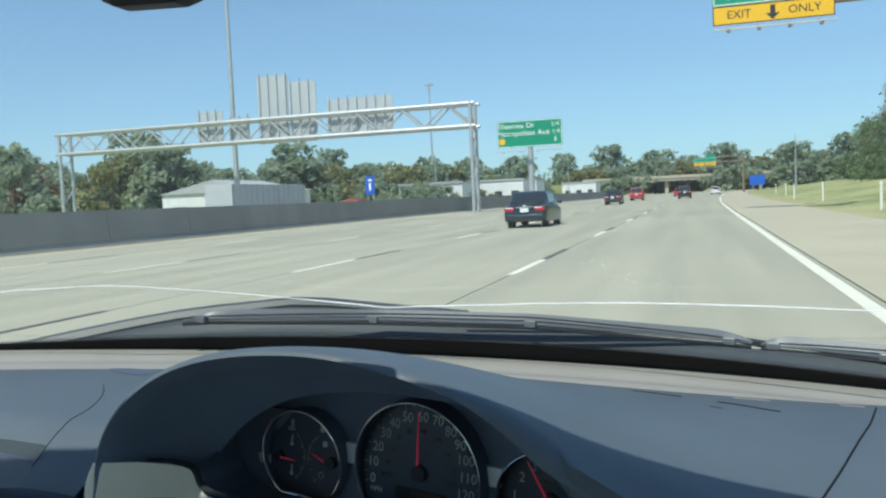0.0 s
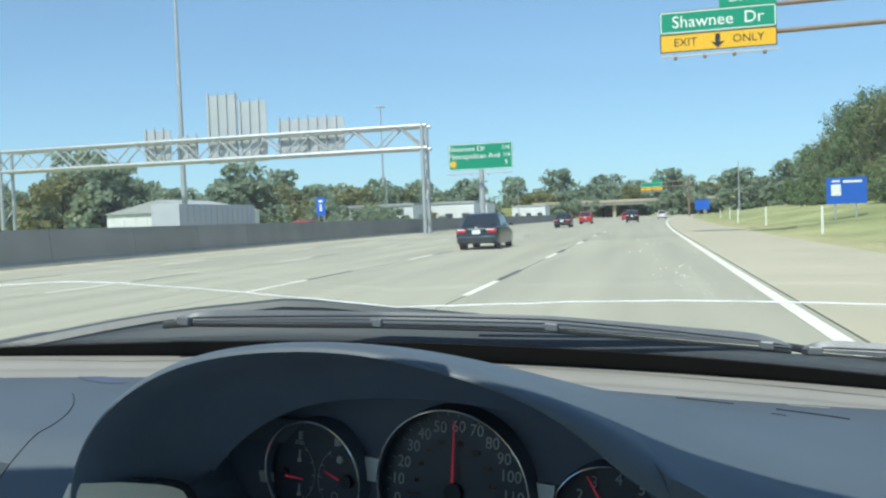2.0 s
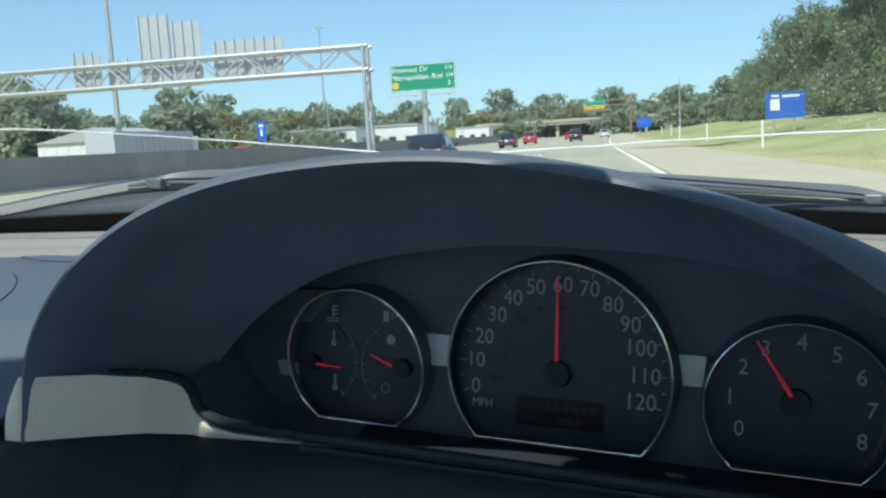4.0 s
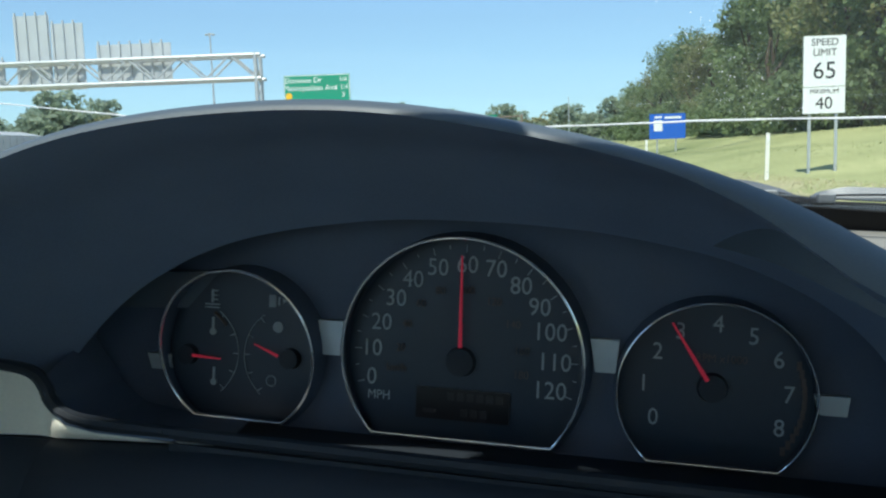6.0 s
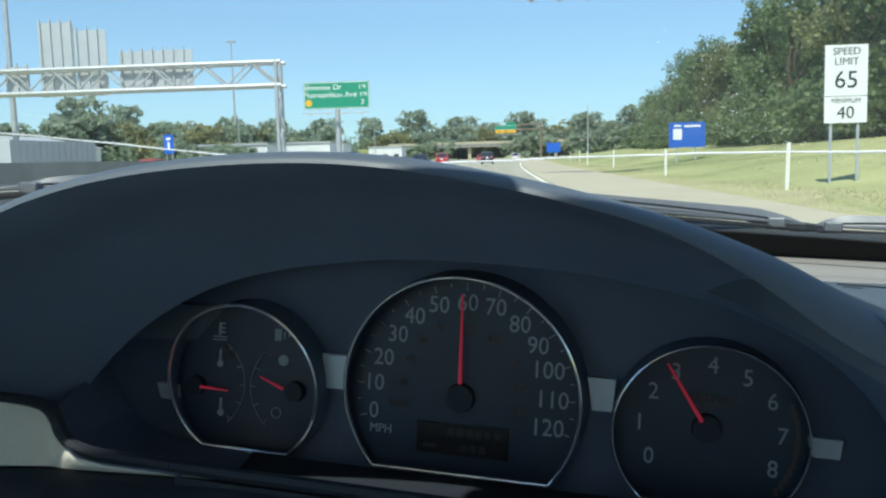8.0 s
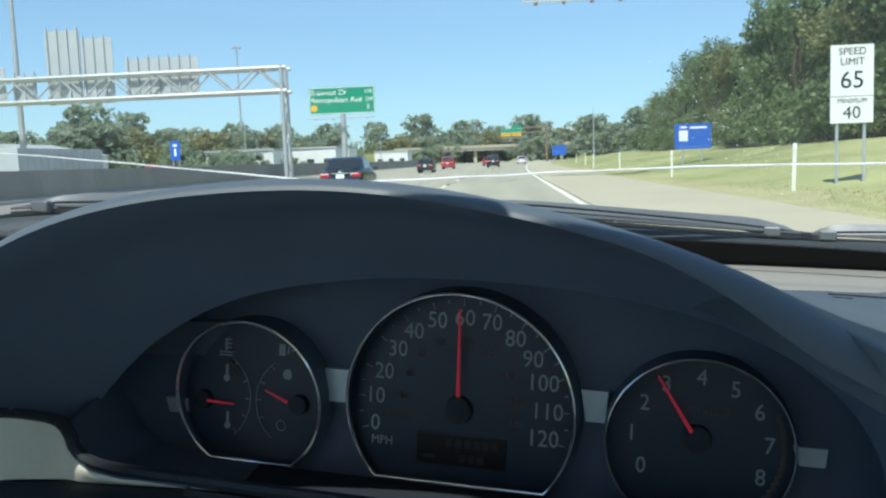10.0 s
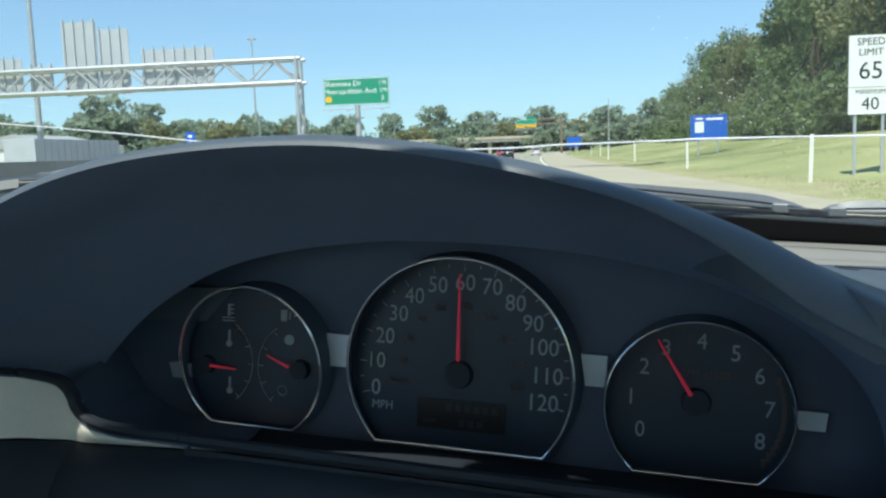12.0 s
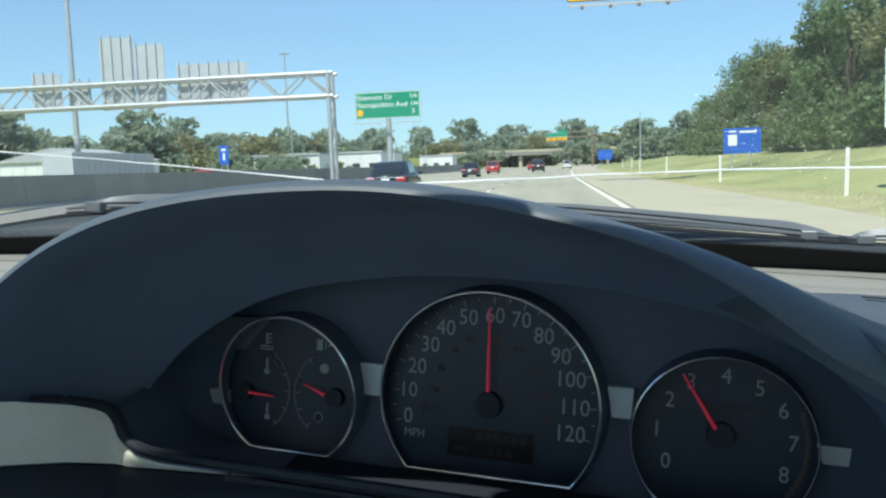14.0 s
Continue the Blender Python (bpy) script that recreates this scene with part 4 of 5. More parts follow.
def cowl_point(u, v):
    x = -0.70 + 1.40 * u
    yf, zf = far_edge(x)
    yb, zb = bonnet_top(x)
    return (x, yf + 0.012 + (yb - yf - 0.02) * v, (zf - 0.008) * (1 - v) + (zb - 0.014) * v + 0.004 * math.sin(9 * v))


part("panel", sheet(bonnet_point, 40, 8, None, (0, 0, -0.02)), M_BONNET, bonnet_end := thing("bonnet_end", CAR, "dark grey bonnet edge and cowl before the windshield", "bonnet"), "dark grey bonnet edge", smooth=True)
part("cowl", sheet(cowl_point, 30, 8, None, (0, 0, -0.03)), M_COWL, bonnet_end, "grey plastic cowl", smooth=True)

# windshield with its crack and black edge band
wind = thing("windshield", CAR, "clear raked windshield with a long white crack", "windshield")
def glass_point(u, v):
    x = -0.68 + 1.36 * u
    yf = glass_foot(x)
    y = yf + 0.004 + (-0.41 - 0.2 * x - yf) * v ** 1.4
    return (x, y, glass_at(x, y) + 0.004)


pane = part("pane", sheet(glass_point, 30, 24, None, (0, 0.002, 0.005)), M_GLASS, wind, smooth=True)
pane.visible_shadow = False
def band_point(u, v):
    x = -0.68 + 1.36 * u
    y = glass_foot(x) - (0.0205 - 0.005 * x - 0.045 * x * x) * v
    return (x, y, glass_at(x, y) - 0.004)


part("edge_band", sheet(band_point, 40, 3, None, (0, -0.0006, -0.0012)), M_FRIT, wind, "black dotted edge band")
dots = bmesh.new()
for i in range(520):
    x = -0.65 + i * 0.0025
    for k in range(3):
        u = (x + 0.68) / 1.36
        p = band_point(u, 1.05 + 0.10 * k)
        r = 0.0007 - 0.00015 * k
        box(p[0] - r, p[0] + r, p[1] - r, p[1] + r, p[2] - 0.0004, p[2] + 0.0003, dots)
tagged(part("dot_matrix", dots, M_FRIT, wind, "row of small black dots"), kind="stuff")
CRACK = [(-0.66, 0.119), (-0.508, 0.1414), (-0.42, 0.1515), (-0.33, 0.150), (-0.2385, 0.1457), (-0.144, 0.1404), (-0.0486, 0.1486), (0.049, 0.157), (0.149, 0.163), (0.25, 0.1665), (0.355, 0.169), (0.55, 0.171)]
pts = []
for i in range(90):
    x = -0.66 + 1.21 * i / 89
    z = lerp_curve(CRACK, x)[0] + 0.0006 * noise.noise((x * 30, 0, 0))
    rise = z - far_edge(x)[1]
    pts.append((x, glass_foot(x) - min(rise, 0.06825) / 1.05 - max(0.0, rise - 0.06825) / 0.47 - 0.003, z))
part("crack", tube(pts, [(0.0006 + 0.0008 * abs(noise.noise((i * 0.13, 2, 0)))) * (0.55 + 0.45 * min(1.0, i / 50)) for i in range(90)], 5), M_CRACK, wind, "bright white crack line")
specks = bmesh.new()
rs = np.random.default_rng(8)
for _ in range(150):
    k = rs.normal()
    x, y = 0.135 + 0.018 * k + 0.012 * rs.normal(), 0.165 + 0.028 * k + 0.016 * rs.normal()
    z = glass_at(x, y) - 0.004
    r = 0.00013 + 0.00022 * rs.random() ** 2
    box(x - r, x + r, y - r, y + r, z - r, z + r, specks)
tagged(part("speckling", specks, M_CRACK, wind, "pale dried specks on the glass"), kind="stuff")

dev = thing("windshield_device", BODY, "small black rounded device fixed to the upper windshield", "device")
part("housing", box(-0.084, -0.027, -0.303, -0.270, 0.358, 0.383, bevel=0.010), M_RUBBER, dev)
part("mounting_pad", box(-0.069, -0.042, -0.301, -0.286, 0.380, 0.392), M_RUBBER, dev)

# wipers
def wiper(x0, x1, m, label):
    root = thing("windshield_wiper", m, label, "wiper", "wipers")
    n = 24
    zed = lambda x: lerp_curve([(-0.42, 0.105), (-0.356, 0.115), (-0.2, 0.12), (-0.022, 0.125), (0.19, 0.117), (0.242, 0.115), (0.7, 0.110)], x)[0]
    yed = lambda x: lerp_curve([(-0.42, 0.06), (-0.356, 0.101), (-0.2, 0.226), (-0.022, 0.296), (0.19, 0.388), (0.242, 0.393), (0.7, 0.36)], x)[0]
    pl = [(x0 + (x1 - x0) * i / n, yed(x0 + (x1 - x0) * i / n), zed(x0 + (x1 - x0) * i / n)) for i in range(n + 1)]
    part("blade", tube([(x, y, z - 0.0045) for x, y, z in pl], 0.0022, 6), M_RUBBER, root, smooth=True)
    part("spine", tube([(x, y, z) for x, y, z in pl], [0.0010 + 0.0012 * math.sin(math.pi * i / n) for i in range(n + 1)], 6), M_WMETAL, root, smooth=True)
    part("flexor", tube([(x, y + 0.003, z + 0.0075 * math.sin(math.pi * i / n) ** 0.5) for i, (x, y, z) in enumerate(pl)], 0.0011, 5), M_RUBBER, root, smooth=True)
    def strip_point(u, v):
        i = min(n - 1, int(u * n))
        k = u * n - i
        x, y, z = [a + (b - a) * k for a, b in zip(pl[i], pl[i + 1])]
        tall = 0.0105 * min(1.0, 14 * u, 14 * (1 - u)) ** 0.6
        return (x, y + 0.006 + 0.004 * v, z + 0.001 + tall * v)
    part("cover_strip", sheet(strip_point, 48, 4, None, (0, 0.003, 0)), M_WCOVER, root, "grey cover strip", smooth=True)
    for k in (0.03, 0.297, 0.598, 0.958):
        x = x0 + (x1 - x0) * k
        y, z = yed(x), zed(x)
        part("clip", box(x - 0.0075, x + 0.0075, y - 0.004, y + 0.004, z - 0.005, z + 0.004, bevel=0.0015), M_WMETAL, root)
    xm = x0 + (x1 - x0) * 0.5
    part("arm", tube([(x0 + (x1 - x0) * 0.45, yed(xm) + 0.012, zed(xm) + 0.004), (x1 - 0.05, yed(x1) + 0.02, zed(x1) + 0.004), (x1 + 0.02, yed(x1) + 0.035, zed(x1) - 0.004)], [0.002, 0.003, 0.0048], 6), M_RUBBER, root, smooth=True)
    return root


wiper(-0.375, 0.215, CAR, "black wiper blade with metal clips at rest on the glass")
wiper(0.225, 0.66, CAR, "black wiper blade with metal clips at rest on the glass")
trim = thing("bonnet_seal", CAR, "grey trim strip along the bonnet's rear edge", "trim strip")
part("strip", tube([(x, bonnet_top(x)[0], bonnet_top(x)[1] - 0.010) for x in (-0.62 + 0.5 * i / 12 for i in range(13))], [0.014 - 0.0006 * i for i in range(13)], 8), M_COWL, trim, smooth=True)

# dashboard
dash = thing("dashboard", CAR, "blue-grey vinyl dashboard with a raised gauge hood", "dashboard")


def pad_z(x, v):
    yf, zf = far_edge(x)
    return zf - 0.0205 - 0.034 * max(0.0, v) ** 1.2 - 0.10 * max(0, v - 0.84) ** 1.5 * 4


def pad_y(x, v):
    yf, zf = far_edge(x)
    return yf - 0.052 + (-0.14 - yf + 0.052) * v


def pad_piece(name, edge0, edge1, front, nu, nv=24, height=pad_z, crowd=1.0, sink=0.0):
    """A piece of the top pad between two edge lines, from the ledge to the given share of its depth."""
    def point(u, v):
        x0, x1 = edge0(v * front), edge1(v * front)
        x = x0 + (x1 - x0) * u ** crowd
        return (x, pad_y(x, v * front), height(x, v * front) - sink * max(0.0, 1 - u * 6) ** 2)
    part(name, sheet(point, nu, nv, None, (0, 0.003, -0.02)), M_PAD, dash, smooth=True)


def ledge_point(u, v):
    x = -0.68 + 1.36 * u
    yf, zf = far_edge(x)
    return (x, yf - 0.001 - 0.057 * v, zf - 0.002 - 0.017 * v - 0.01 * max(0, v - 0.8) - 0.004 * math.exp(-((v - 0.55) / 0.14) ** 2))


part("defroster_ledge", sheet(ledge_point, 60, 20, None, (0, 0, -0.02)), M_LEDGE, dash, "paler grey ledge along the windshield", smooth=True)
for x0, x1, z0 in ((-0.68, -0.32, -0.004), (0.25, 0.68, 0.03)):
    part("lower_panel", sheet(lambda u, v: (x0 + (x1 - x0) * u, (-0.132 if x0 < 0 else -0.085) - (0.05 if x0 < 0 else 0.015) * math.sin(1.6 * v), z0 - 0.6 * v), 12, 8, None, (0, 0.03, 0)), M_CLUSTER, dash, smooth=True)
part("lower_panel", sheet(lambda u, v: (-0.30 + 0.57 * u, -0.10 - 0.09 * math.sin(1.6 * v), -0.16 - 0.45 * v), 12, 8, None, (0, 0.03, 0)), M_CLUSTER, dash, smooth=True)

def lip_point(deg):
    """The gauge hood's front edge, in polar form round the cluster's middle."""
    a = radians(deg)
    r = 0.1828 + 0.05392 * math.cos(a) - 0.01734 * math.sin(a) + 0.05497 * math.cos(2 * a) - 0.04635 * math.sin(2 * a) - 0.01317 * math.cos(3 * a) - 0.01752 * math.sin(3 * a)
    x = -0.03 + r * math.cos(a)
    return (x, -0.1295 + 0.0652 * x - 0.2576 * x * x, r * math.sin(a))


LIP = [(-0.2275, -0.150, -0.06), (-0.2285, -0.155, -0.03), (-0.2285, -0.157, -0.012)] + [lip_point(180 - 7.95 * k) for k in range(21)] + [(0.200, -0.125, 0.0635), (0.230, -0.123, 0.046), (0.262, -0.12, 0.020), (0.285, -0.12, -0.10)]


def roll_depth(x):
    """How far the rolled edge reaches down: wider on the right flank."""
    k = min(1.0, max(0.0, (x - 0.09) / 0.11))
    return 0.0065 + 0.012 * k * k * (3 - 2 * k)


RECESS = [(-0.21, -0.03, -0.06), (-0.208, -0.03, -0.048), (-0.207, -0.03, -0.028), (-0.207, -0.03, -0.008), (-0.202, -0.03, 0.004), (-0.194, -0.03, 0.014), (-0.184, -0.03, 0.025), (-0.171, -0.03, 0.037), (-0.154, -0.03, 0.049),
          (-0.134, -0.03, 0.060), (-0.110, -0.03, 0.069), (-0.085, -0.03, 0.075), (-0.060, -0.03, 0.079), (-0.034, -0.03, 0.082), (-0.008, -0.03, 0.083), (0.018, -0.03, 0.083),
          (0.044, -0.03, 0.082), (0.070, -0.03, 0.080), (0.096, -0.03, 0.076), (0.121, -0.03, 0.071), (0.144, -0.03, 0.063), (0.164, -0.03, 0.053), (0.181, -0.03, 0.040), (0.194, -0.03, 0.024), (0.202, -0.03, 0.004), (0.204, -0.03, -0.03), (0.205, -0.03, -0.055), (0.208, -0.03, -0.24)]


def spline(P, u):
    s = u * (len(P) - 1)
    i = min(int(s), len(P) - 2)
    k = s - i
    p = [Vector(P[max(0, min(len(P) - 1, i + d))]) for d in (-1, 0, 1, 2)]
    return 0.5 * ((2 * p[1]) + (p[2] - p[0]) * k + (2 * p[0] - 5 * p[1] + 4 * p[2] - p[3]) * k * k + (3 * p[1] - p[0] - 3 * p[2] + p[3]) * k ** 3)


def hood_outer(u, v):
    p = spline(LIP, u)
    c = Vector((-0.03, p.y, 0.0))
    x = p.x + (p.x - c.x) * 0.16 * v
    y = p.y + 0.33 * v
    yf, zf = far_edge(x)
    target = zf - 0.045
    d = 0.19 * v + 0.81 * v ** 2.2
    z = p.z + (target - p.z) * d
    # the rolled front lip
    roll = max(0.0, 1 - v / 0.055)
    n = Vector((p.x - c.x, 0, p.z + 0.05)).normalized()
    return Vector((x, y, z)) - n * roll_depth(p.x) * (1 - math.sqrt(1 - min(1.0, roll) ** 2))


def hood_inner(u, v):
    p = spline(LIP, u)
    c = Vector((-0.03, p.y, 0.0))
    n = Vector((p.x - c.x, 0, p.z + 0.05)).normalized()
    a = p - n * (roll_depth(p.x) + 0.003 * min(1, v * 6))
    b = spline(RECESS, u)
    k = v
    return a.lerp(b, k) + n * 0.010 * math.sin(math.pi * k)


def flank_z(x, v):
    """Height of the hood's falling right flank, carried on past its foot."""
    y = pad_y(x, v)
    px = x
    for i in range(3):
        w = max(0.0, (y + 0.1295 - 0.0652 * px + 0.2576 * px * px) / 0.33)
        px = (x - 0.0048 * w) / (1 + 0.16 * w)
    run = [p for p in LIP[8:] if p[0] > -0.05 and p[0] < 0.23]
    n = max(i for i in range(len(run) - 1) if i == 0 or run[i][0] <= px)
    (xa, _, za), (xb, _, zb) = run[n], run[n + 1]
    z = za + (zb - za) * (px - xa) / (xb - xa)
    return z + (far_edge(x)[1] - 0.045 - z) * (0.19 * w + 0.81 * w ** 2.2)


FILLET = 0.055


def blended_z(x, v):
    a, b = pad_z(x, v), flank_z(x, v)
    h = max(FILLET - abs(a - b), 0.0) / FILLET
    return max(a, b) + h * h * FILLET / 4


def flank_foot(v):
    """Where the right pad comes out from under the hood."""
    x = 0.25
    while x > -0.03 and flank_z(x, v) - pad_z(x, v) < 0.95 * FILLET:
        x -= 0.002
    return x


def side_edge(v):
    return -0.318 - 0.186 * max(0.0, 0.9 - v) ** 1.6


def lip_edge(v):
    return max(-0.285, -0.222 - 0.010 * min(1.0, max(0.0, (v - 0.85) / 0.1)) - 0.10 * max(0.0, v - 0.955))


pad_piece("left_pad", lambda v: -0.68, side_edge, 0.955, 20)
pad_piece("hood_side", side_edge, lip_edge, 1.3, 8, 34)
pad_piece("middle_pad", lambda v: -0.222, lambda v: -0.02, 0.55, 14)
pad_piece("right_pad", flank_foot, lambda v: 0.68, 0.965, 100, 44, blended_z, 1.9, 0.0025)
part("gauge_hood", sheet(lambda u, v: hood_outer(u, v ** 1.9), 100, 34, None), M_PAD, dash, smooth=True)
part("hood_lining", sheet(hood_inner, 92, 12, None), M_HOOD_IN, dash, "black hood lining", smooth=True)
# floor of the recess and lower bezel
def sill(u, v):
    a = Vector((-0.117 + 0.327 * u, -0.002, -0.030))
    b = Vector((-0.117 + 0.33 * u, -0.0785, -0.0228))
    return a.lerp(b, v) + Vector((0, 0, -0.010 * math.sin(math.pi * v)))
part("recess_floor", sheet(sill, 40, 8, None, (0, 0, -0.006)), M_BLACK, dash, smooth=True)
TRIM = [(-0.45, -0.22, 0.03, -0.006), (-0.30, -0.185, 0.022, -0.010), (-0.2225, -0.156, 0.0165, -0.0145), (-0.2095, -0.125, 0.0135, -0.018), (-0.1965, -0.1005, 0.0088, -0.0208), (-0.187, -0.076, 0.0008, -0.0265), (-0.184, -0.0735, -0.003, -0.0275),
        (-0.1815, -0.073, -0.0095, -0.028), (-0.1721, -0.073, -0.018, -0.0275), (-0.155, -0.073, -0.0203, -0.0265), (-0.122, -0.073, -0.0200, -0.0245), (-0.092, -0.073, -0.0203, -0.0230), (0.3, -0.073, -0.021, -0.022)]


def trim_at(x):
    return lerp_curve(TRIM, x)


def trim_point(u, v):
    left = -0.2245 - 0.006 * v
    x = left + (-0.090 - left) * u
    y, zt, zb = trim_at(x)
    return (x, y - 0.003 * math.sin(math.pi * v), zt + (zb - zt) * v)


part("column_trim", sheet(trim_point, 90, 8, None, (0, 0.002, -0.0003)), M_BEIGE, dash, "beige trim below the gauges", smooth=True)


def cover_point(u, v):
    x = -0.30 + 0.59 * u
    y, zt, zb = trim_at(x)
    return (x, y - 0.002 - 0.05 * math.sin(v * 1.5), zb - 0.0005 - 0.015 * v - 0.2 * v * v)


part("column_cover", sheet(cover_point, 60, 12, None, (0, 0.02, -0.004)), M_BLACK, dash, "dark column cover below the trim", smooth=True)

def recess_side(u, v):
    x = -0.1868 + 0.0718 * u ** 2.2
    y, zt, zb = trim_at(x)
    return (x - 0.026 * v * (1 - u) ** 2, -0.0785 + 0.0765 * v, zt - 0.0006 + 0.012 * v * (1 - u) ** 6 - 0.005 * v * min(1.0, 3 * u) - u * u * (0.0022 * v + 0.010 * math.sin(math.pi * v)))


BEZEL = [(-0.206, -0.118, 0.0135), (-0.1985, -0.1005, 0.0105), (-0.1900, -0.082, 0.0040), (-0.1865, -0.076, -0.0040), (-0.1835, -0.0755, -0.0105), (-0.1765, -0.0755, -0.0160), (-0.1650, -0.0755, -0.0188), (-0.1450, -0.0755, -0.0198), (-0.1220, -0.0755, -0.0200), (-0.0920, -0.0755, -0.0203), (0.2, -0.0760, -0.0215)]
part("recess_edge", tube([spline(BEZEL, k / 60) + Vector((0.0012, 0.0, 0.0012)) for k in range(61)], [0.0012 + 0.0022 * min(1.0, k / 14) for k in range(61)], 8), M_BLACK, dash, smooth=True)
part("recess_side", sheet(recess_side, 50, 6, None, (0, 0, -0.001)), M_CLUSTER, dash, smooth=True)
gap = [0.90 + 0.03 * i for i in range(11)]
part("panel_gap", tube([(lip_edge(v) + 0.001, pad_y(-0.26, v) - 0.001, pad_z(lip_edge(v), v) + 0.0002) for v in gap], [0.0006, 0.001, 0.0016] + [0.0022] * 8, 8), M_FRIT, dash, "dark gap beside the column trim", smooth=True)

# marks, seams and the small sensor on the pad
def on_pad(x, y, lift=0.0002):
    yf, zf = far_edge(x)
    v = (y - yf + 0.052) / (-0.14 - yf + 0.052)
    return Vector((x, y, (blended_z if x > 0.1 else pad_z)(x, v) + lift))


def mark(name, pts, w, mat, label):
    line = []
    for a, b in zip(pts, pts[1:]):
        line += [on_pad(a[0] + (b[0] - a[0]) * i / 6, a[1] + (b[1] - a[1]) * i / 6) for i in range(6)]
    part(name, tube(line + [on_pad(*pts[-1])], w, 5), mat, dash, label)


mark("scuff", [(0.212, 0.208), (0.241, 0.204), (0.270, 0.198)], 0.0008, M_FRIT, "dark scuff mark")
mark("scuff", [(0.125, 0.2165), (0.150, 0.216), (0.176, 0.2135)], 0.0006, M_FRIT, "dark scuff mark")
mark("scuff", [(0.21, 0.176), (0.222, 0.174)], 0.0004, M_FRIT, "dark scuff mark")
mark("seam", [(0.348, 0.262), (0.345, 0.20), (0.338, 0.136), (0.330, 0.05), (0.318, -0.06)], 0.0009, M_FRIT, "dark airbag seam")
mark("seam", [(side_edge(0.36 + 0.055 * i), pad_y(side_edge(0.36 + 0.055 * i), 0.36 + 0.055 * i)) for i in range(13)], 0.0004, M_FRIT, "dark panel seam")
mark("chip", [(0.220, 0.246), (0.254, 0.250)], 0.0007, M_LEDGE, "pale chip")
mark("chip", [(0.3166, 0.262), (0.338, 0.262)], 0.0007, M_LEDGE, "pale chip")
bm = bmesh.new()
ring = [on_pad(-0.40 + 0.030 * math.cos(k * math.pi / 10), 0.036 + 0.010 * math.sin(k * math.pi / 10), 0.0006) for k in range(20)]
bm.faces.new([bm.verts.new(p) for p in ring])
low = [bm.verts.new(p - Vector((0, 0, 0.004))) for p in ring]
bm.faces.new(low)
part("sensor_dimple", bm, M_CLUSTER, dash, "dark oval dimple")

# ---- instrument cluster ----
cluster = thing("instrument_cluster", CAR, "black instrument cluster with three chrome-ringed gauges", "instrument cluster")
part("back_panel", slab([(-0.215, -0.05), (0.215, -0.05), (0.215, 0.06), (0.12, 0.09), (-0.1, 0.09), (-0.215, 0.05)], 0.004, 0.012), M_CLUSTER, cluster)


def ring_outline(cx, cz, r, zb, n=60):
    """A round outline cut off flat at the bottom, from the lower left round the top to the lower right."""
    a0 = math.asin((zb - cz) / r)
    return [(cx + r * math.cos(math.pi - a0 - (math.pi - 2 * a0) * i / n), cz + r * math.sin(math.pi - a0 - (math.pi - 2 * a0) * i / n)) for i in range(n + 1)]


def gauge(name, cx, cz, r, zb, label, band):
    """Face and chrome ring of one gauge; it lies near y = 0."""
    g = part(name, slab(ring_outline(cx, cz, r, zb), 0.0, 0.003), M_FACE, cluster, label)
    o = [(x, -0.005 - 0.013 * (z - zb) / (cz + r - zb), z) for x, z in ring_outline(cx, cz, r, zb)]
    part("chrome_ring", tube(o, band, 8, closed=True), M_CHROME, g, "chrome ring", smooth=True)
    # dark cup behind the ring
    bm = bmesh.new()
    a = [bm.verts.new((x, -0.005 - 0.013 * (z - zb) / (cz + r - zb), z)) for x, z in ring_outline(cx, cz, r * 1.012, zb - 0.001)]
    b = [bm.verts.new((x, 0.004, z)) for x, z in ring_outline(cx, cz, r * 1.05, zb - 0.003)]
    for i in range(len(a)):
        j = (i + 1) % len(a)
        bm.faces.new((a[i], a[j], b[j], b[i]))
    part("cup", bm, M_CLUSTER, g, smooth=True)
    return g


def digits(g, items, size, mat=M_DIGIT):
    for s, x, z in items:
        part("numeral", text_bm(s, size, x, -0.0008, z, 0.0002, squeeze=0.92), mat, g)


def tick(g, x0, z0, x1, z1, w, mat=M_DIGIT):
    part("tick", tube([(x0, -0.0008, z0), (x1, -0.0008, z1)], w, 4), mat, g)


def needle(g, x0, z0, x1, z1, w, hub):
    part("needle", tube([(x0, -0.006, z0), (x1, -0.006, z1)], [w, w * 0.45], 6), M_NEEDLE_GLOW, g, "red needle")
    part("hub", tube([(hub[0], 0.0, hub[1]), (hub[0], -0.004, hub[1])], [hub[2], hub[2] * 0.9], 20), M_BLACK, g, smooth=True)


sp = gauge("speedometer", 0.0011, 0.0132, 0.0617, -0.0276, "black speedometer face", 0.0008)
digits(sp, [("0", -0.0471, 0.0003), ("10", -0.0475, 0.0153), ("20", -0.0427, 0.029), ("30", -0.0354, 0.0418), ("40", -0.0265, 0.052), ("50", -0.0136, 0.0587), ("60", 0.0017, 0.0608), ("70", 0.0165, 0.0593),
            ("80", 0.0294, 0.0515), ("90", 0.0391, 0.0414), ("100", 0.0448, 0.0293), ("110", 0.0475, 0.0145), ("120", 0.0456, 0.0002)], 0.0125)
digits(sp, [("MPH", -0.0429, -0.0089)], 0.0068)
digits(sp, [("km/h", -0.034, 0.006), ("20", -0.032, 0.0165), ("40", -0.029, 0.029), ("60", -0.022, 0.040), ("80", -0.012, 0.047), ("100", 0.002, 0.048), ("120", 0.016, 0.043), ("140", 0.026, 0.032), ("160", 0.031, 0.019), ("180", 0.031, 0.007)], 0.0058, M_DIM)
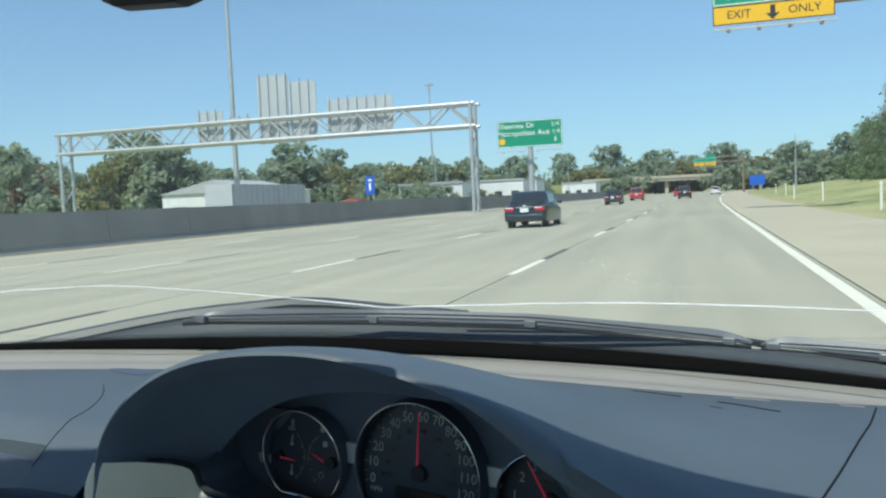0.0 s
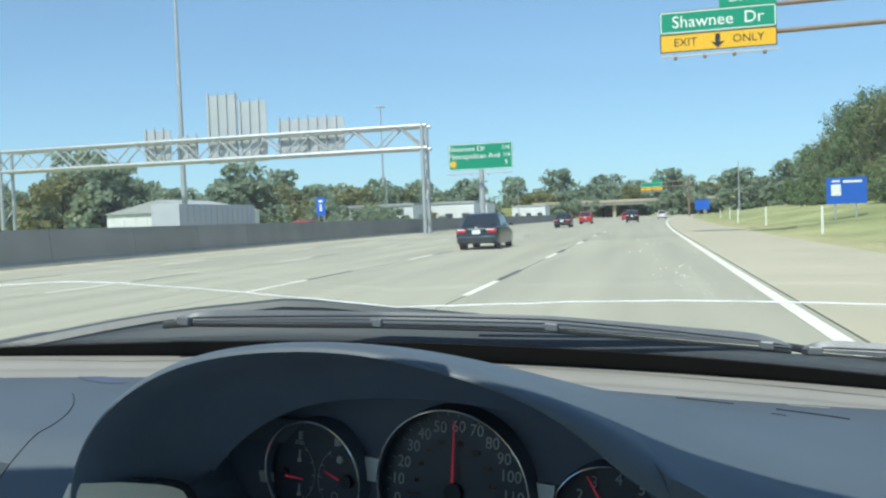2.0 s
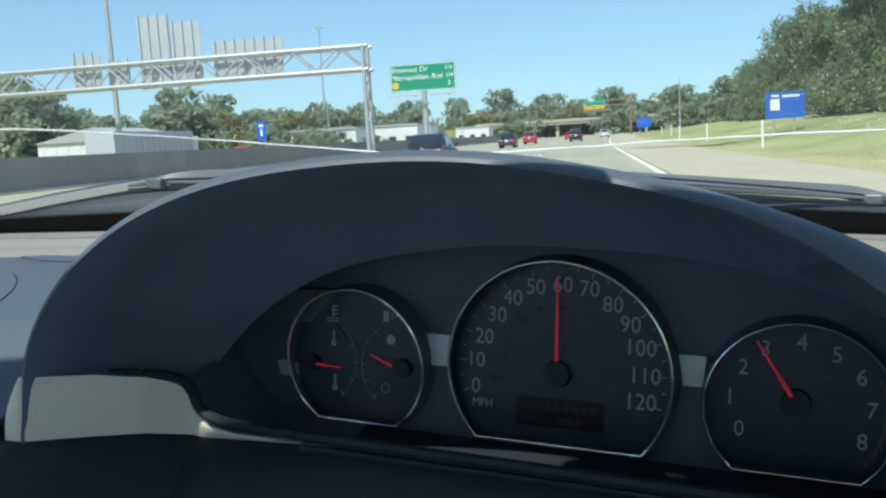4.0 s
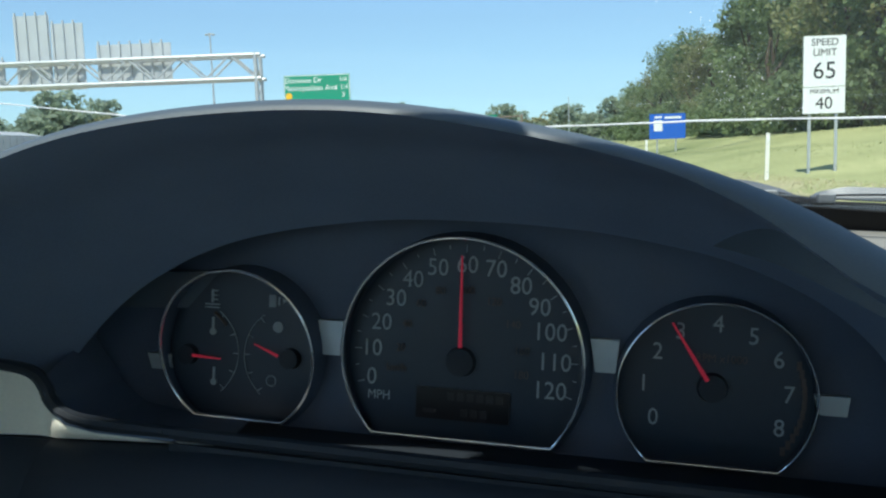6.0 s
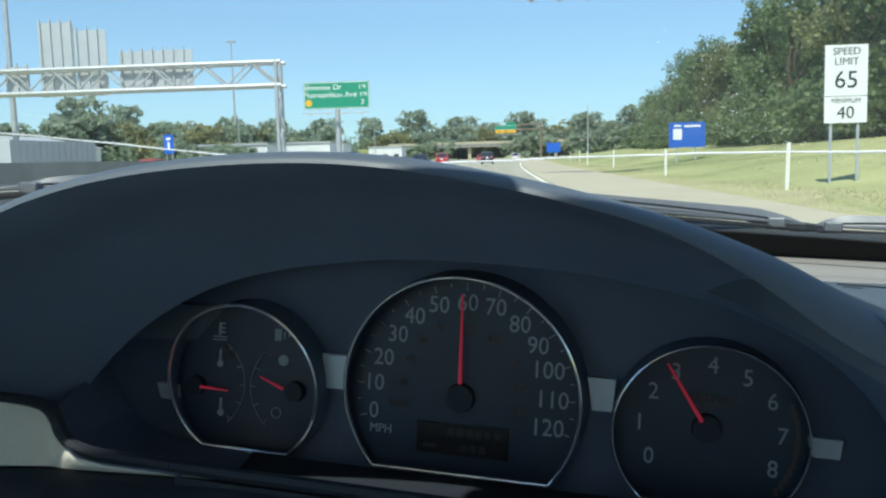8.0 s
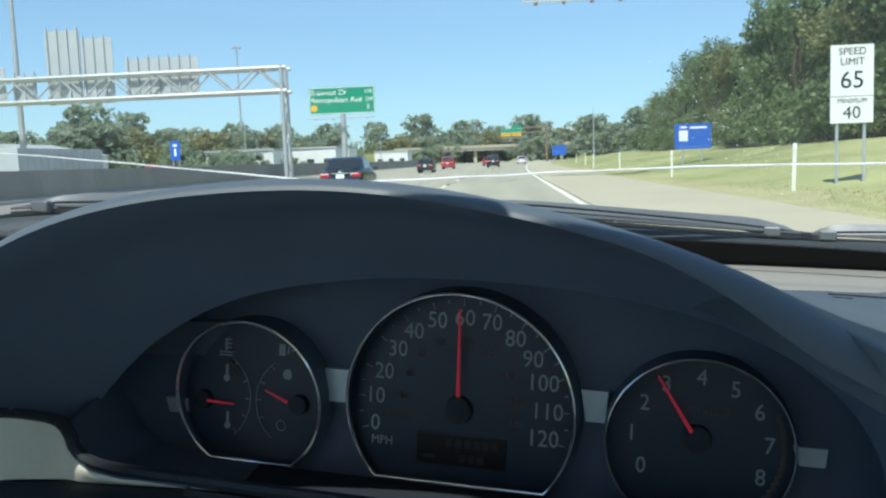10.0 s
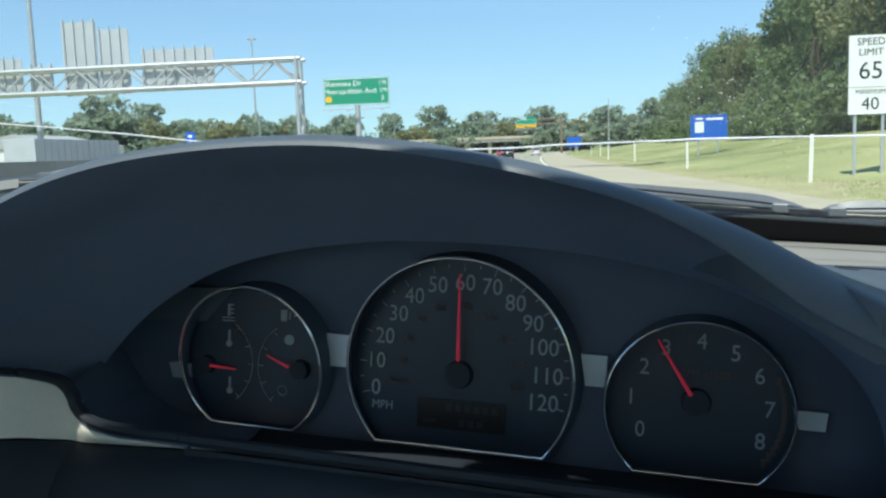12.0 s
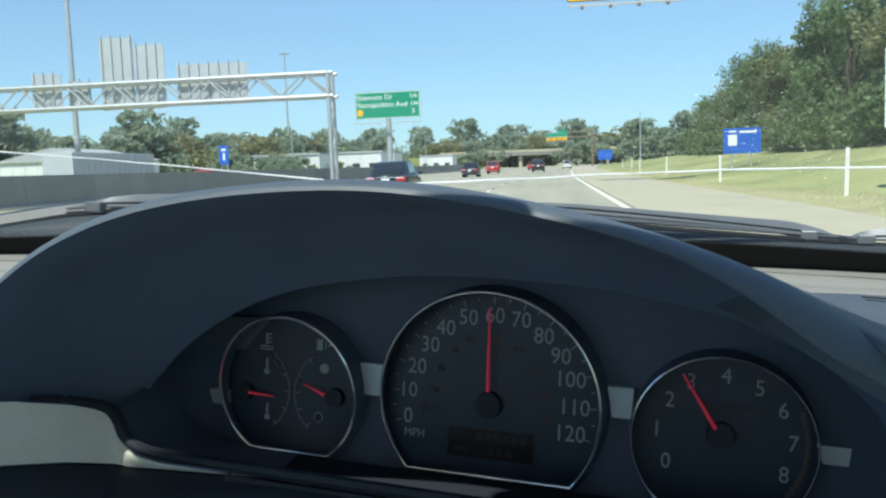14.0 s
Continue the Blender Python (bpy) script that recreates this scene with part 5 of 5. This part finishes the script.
for k in range(25):
    a = radians(196 - k * 212 / 24)
    c, s = math.cos(a), math.sin(a)
    tick(sp, 0.0011 + 0.0580 * c, 0.0132 + 0.0580 * s, 0.0011 + (0.0540 if k % 2 == 0 else 0.0560) * c, 0.0132 + (0.0540 if k % 2 == 0 else 0.0560) * s, 0.00028)
needle(sp, 0.0005, 0.0195, -0.0001, 0.0658, 0.0011, (0.0, 0.0115, 0.0078))
lcd = part("odometer_window", box(-0.0225, 0.026, -0.0015, 0.0, -0.0185, -0.0025), M_LCD, sp, "dark odometer window")
for k in range(6):
    part("segment_bar", box(-0.006 + k * 0.0050, -0.0025 + k * 0.0050, -0.002, -0.0015, -0.0085, -0.0045), M_SEG, lcd)
for k in range(3):
    part("segment_bar", box(0.001 + k * 0.0050, 0.0045 + k * 0.0050, -0.002, -0.0015, -0.0165, -0.0125), M_SEG, lcd)
part("segment_bar", box(-0.019, -0.012, -0.002, -0.0015, -0.0155, -0.0135), M_SEG, lcd)

ta = gauge("tachometer", 0.1231, 0.0054, 0.0446, -0.0280, "black tachometer face", 0.0005)
digits(ta, [("0", 0.0958, -0.0079), ("1", 0.0907, 0.0082), ("2", 0.0967, 0.024), ("3", 0.107, 0.0343), ("4", 0.124, 0.0387), ("5", 0.1401, 0.0339), ("6", 0.1516, 0.0237), ("7", 0.1567, 0.0077), ("8", 0.153, -0.0082)], 0.0115)
digits(ta, [("RPM x1000", 0.126, 0.0225)], 0.0055, M_DIM)
needle(ta, 0.1199, 0.0125, 0.1029, 0.0389, 0.0011, (0.1225, 0.0085, 0.0072))
for k in range(12):
    a = radians(-38 + k * 5.5)
    part("red_band", box(0.1231 + 0.0405 * math.cos(a) - 0.001, 0.1231 + 0.0405 * math.cos(a) + 0.001, -0.001, 0.0, 0.0064 + 0.0405 * math.sin(a) - 0.002, 0.0064 + 0.0405 * math.sin(a) + 0.002), M_DIM, ta)

lg = gauge("fuel_temperature_gauge", -0.1207, 0.0083, 0.0443, -0.0281, "black fuel and temperature gauge face", 0.0009)
for s, cx, r in ((1, -0.1535, 0.0300), (-1, -0.0905, 0.0295)):
    arc = [(cx + s * r * math.cos(radians(-48 + 100 * i / 16)), -0.001, 0.0065 + r * math.sin(radians(-48 + 100 * i / 16)) * 0.95) for i in range(17)]
    part("scale_arc", tube(arc, 0.00022, 4), M_DIGIT, lg)
    for a in (-44, -22, 0, 22, 46):
        c_, s_ = math.cos(radians(a)), math.sin(radians(a)) * 0.95
        tick(lg, cx + s * r * c_, 0.0065 + r * s_, cx + s * (r - 0.0032) * c_, 0.0065 + (r - 0.0032) * s_, 0.00026)
needle(lg, -0.1482, 0.0045, -0.1312, 0.0038, 0.0009, (-0.1535, 0.0040, 0.0058))
needle(lg, -0.0982, 0.0078, -0.112, 0.0134, 0.0009, (-0.0931, 0.0060, 0.0058))
# pictograms: pump, full and empty drops, thermometers, coolant
def icon(name, bm):
    part(name, bm, M_DIGIT, lg)


bm = box(-0.1064, -0.1024, -0.001, 0, 0.033, 0.0395)
box(-0.1011, -0.1001, -0.001, 0, 0.034, 0.0385, bm)
slab([(-0.0984, 0.0355), (-0.0984, 0.0378), (-0.0964, 0.0366)], -0.001, 0, bm)
icon("fuel_pump_icon", bm)
icon("full_icon", slab([(-0.1008 + 0.0030 * math.cos(k * math.pi / 8), 0.0224 + 0.0030 * math.sin(k * math.pi / 8)) for k in range(16)], -0.001, 0))
icon("empty_icon", tube([(-0.1039 + 0.0028 * math.cos(k * math.pi / 8), -0.001, -0.0068 + 0.0028 * math.sin(k * math.pi / 8)) for k in range(16)], 0.0003, 4, closed=True))
for x, z in ((-0.1393, 0.0205), (-0.1381, -0.0070)):
    bm = box(x - 0.0006, x + 0.0006, -0.001, 0, z - 0.002, z + 0.005)
    slab([(x + 0.0019 * math.cos(k * math.pi / 6), z - 0.003 + 0.0019 * math.sin(k * math.pi / 6)) for k in range(12)], -0.001, 0, bm)
    icon("thermometer_icon", bm)
bm = box(-0.1406, -0.1394, -0.001, 0, 0.0335, 0.0405)
for dz in (0.0352, 0.0375, 0.040):
    box(-0.1394, -0.1370, -0.001, 0, dz - 0.0004, dz + 0.0004, bm)
for dz in (0.0325, 0.0308):
    box(-0.1443, -0.1358, -0.001, 0, dz - 0.0003, dz + 0.0003, bm)
icon("coolant_icon", bm)
part("warning_arc", tube([(-0.1535 + 0.0272 * math.cos(radians(a)), -0.001, 0.0065 + 0.0260 * math.sin(radians(a))) for a in (35, 42, 49, 56)], 0.0010, 4), M_DIM, lg)

# satin bars between the gauges
for x0, x1, z0, z1 in ((-0.0780, -0.0640, 0.0098, 0.0280), (0.0645, 0.0784, 0.0118, 0.0280), (-0.179, -0.164, -0.0055, 0.0030), (0.1675, 0.183, 0.000, 0.009)):
    part("satin_bar", slab([(x0, z1), (x1, z1), (x1 - 0.001, z0), (x0 + 0.003, z0)], -0.001, 0.004), M_SILVER, cluster, "satin silver bar")
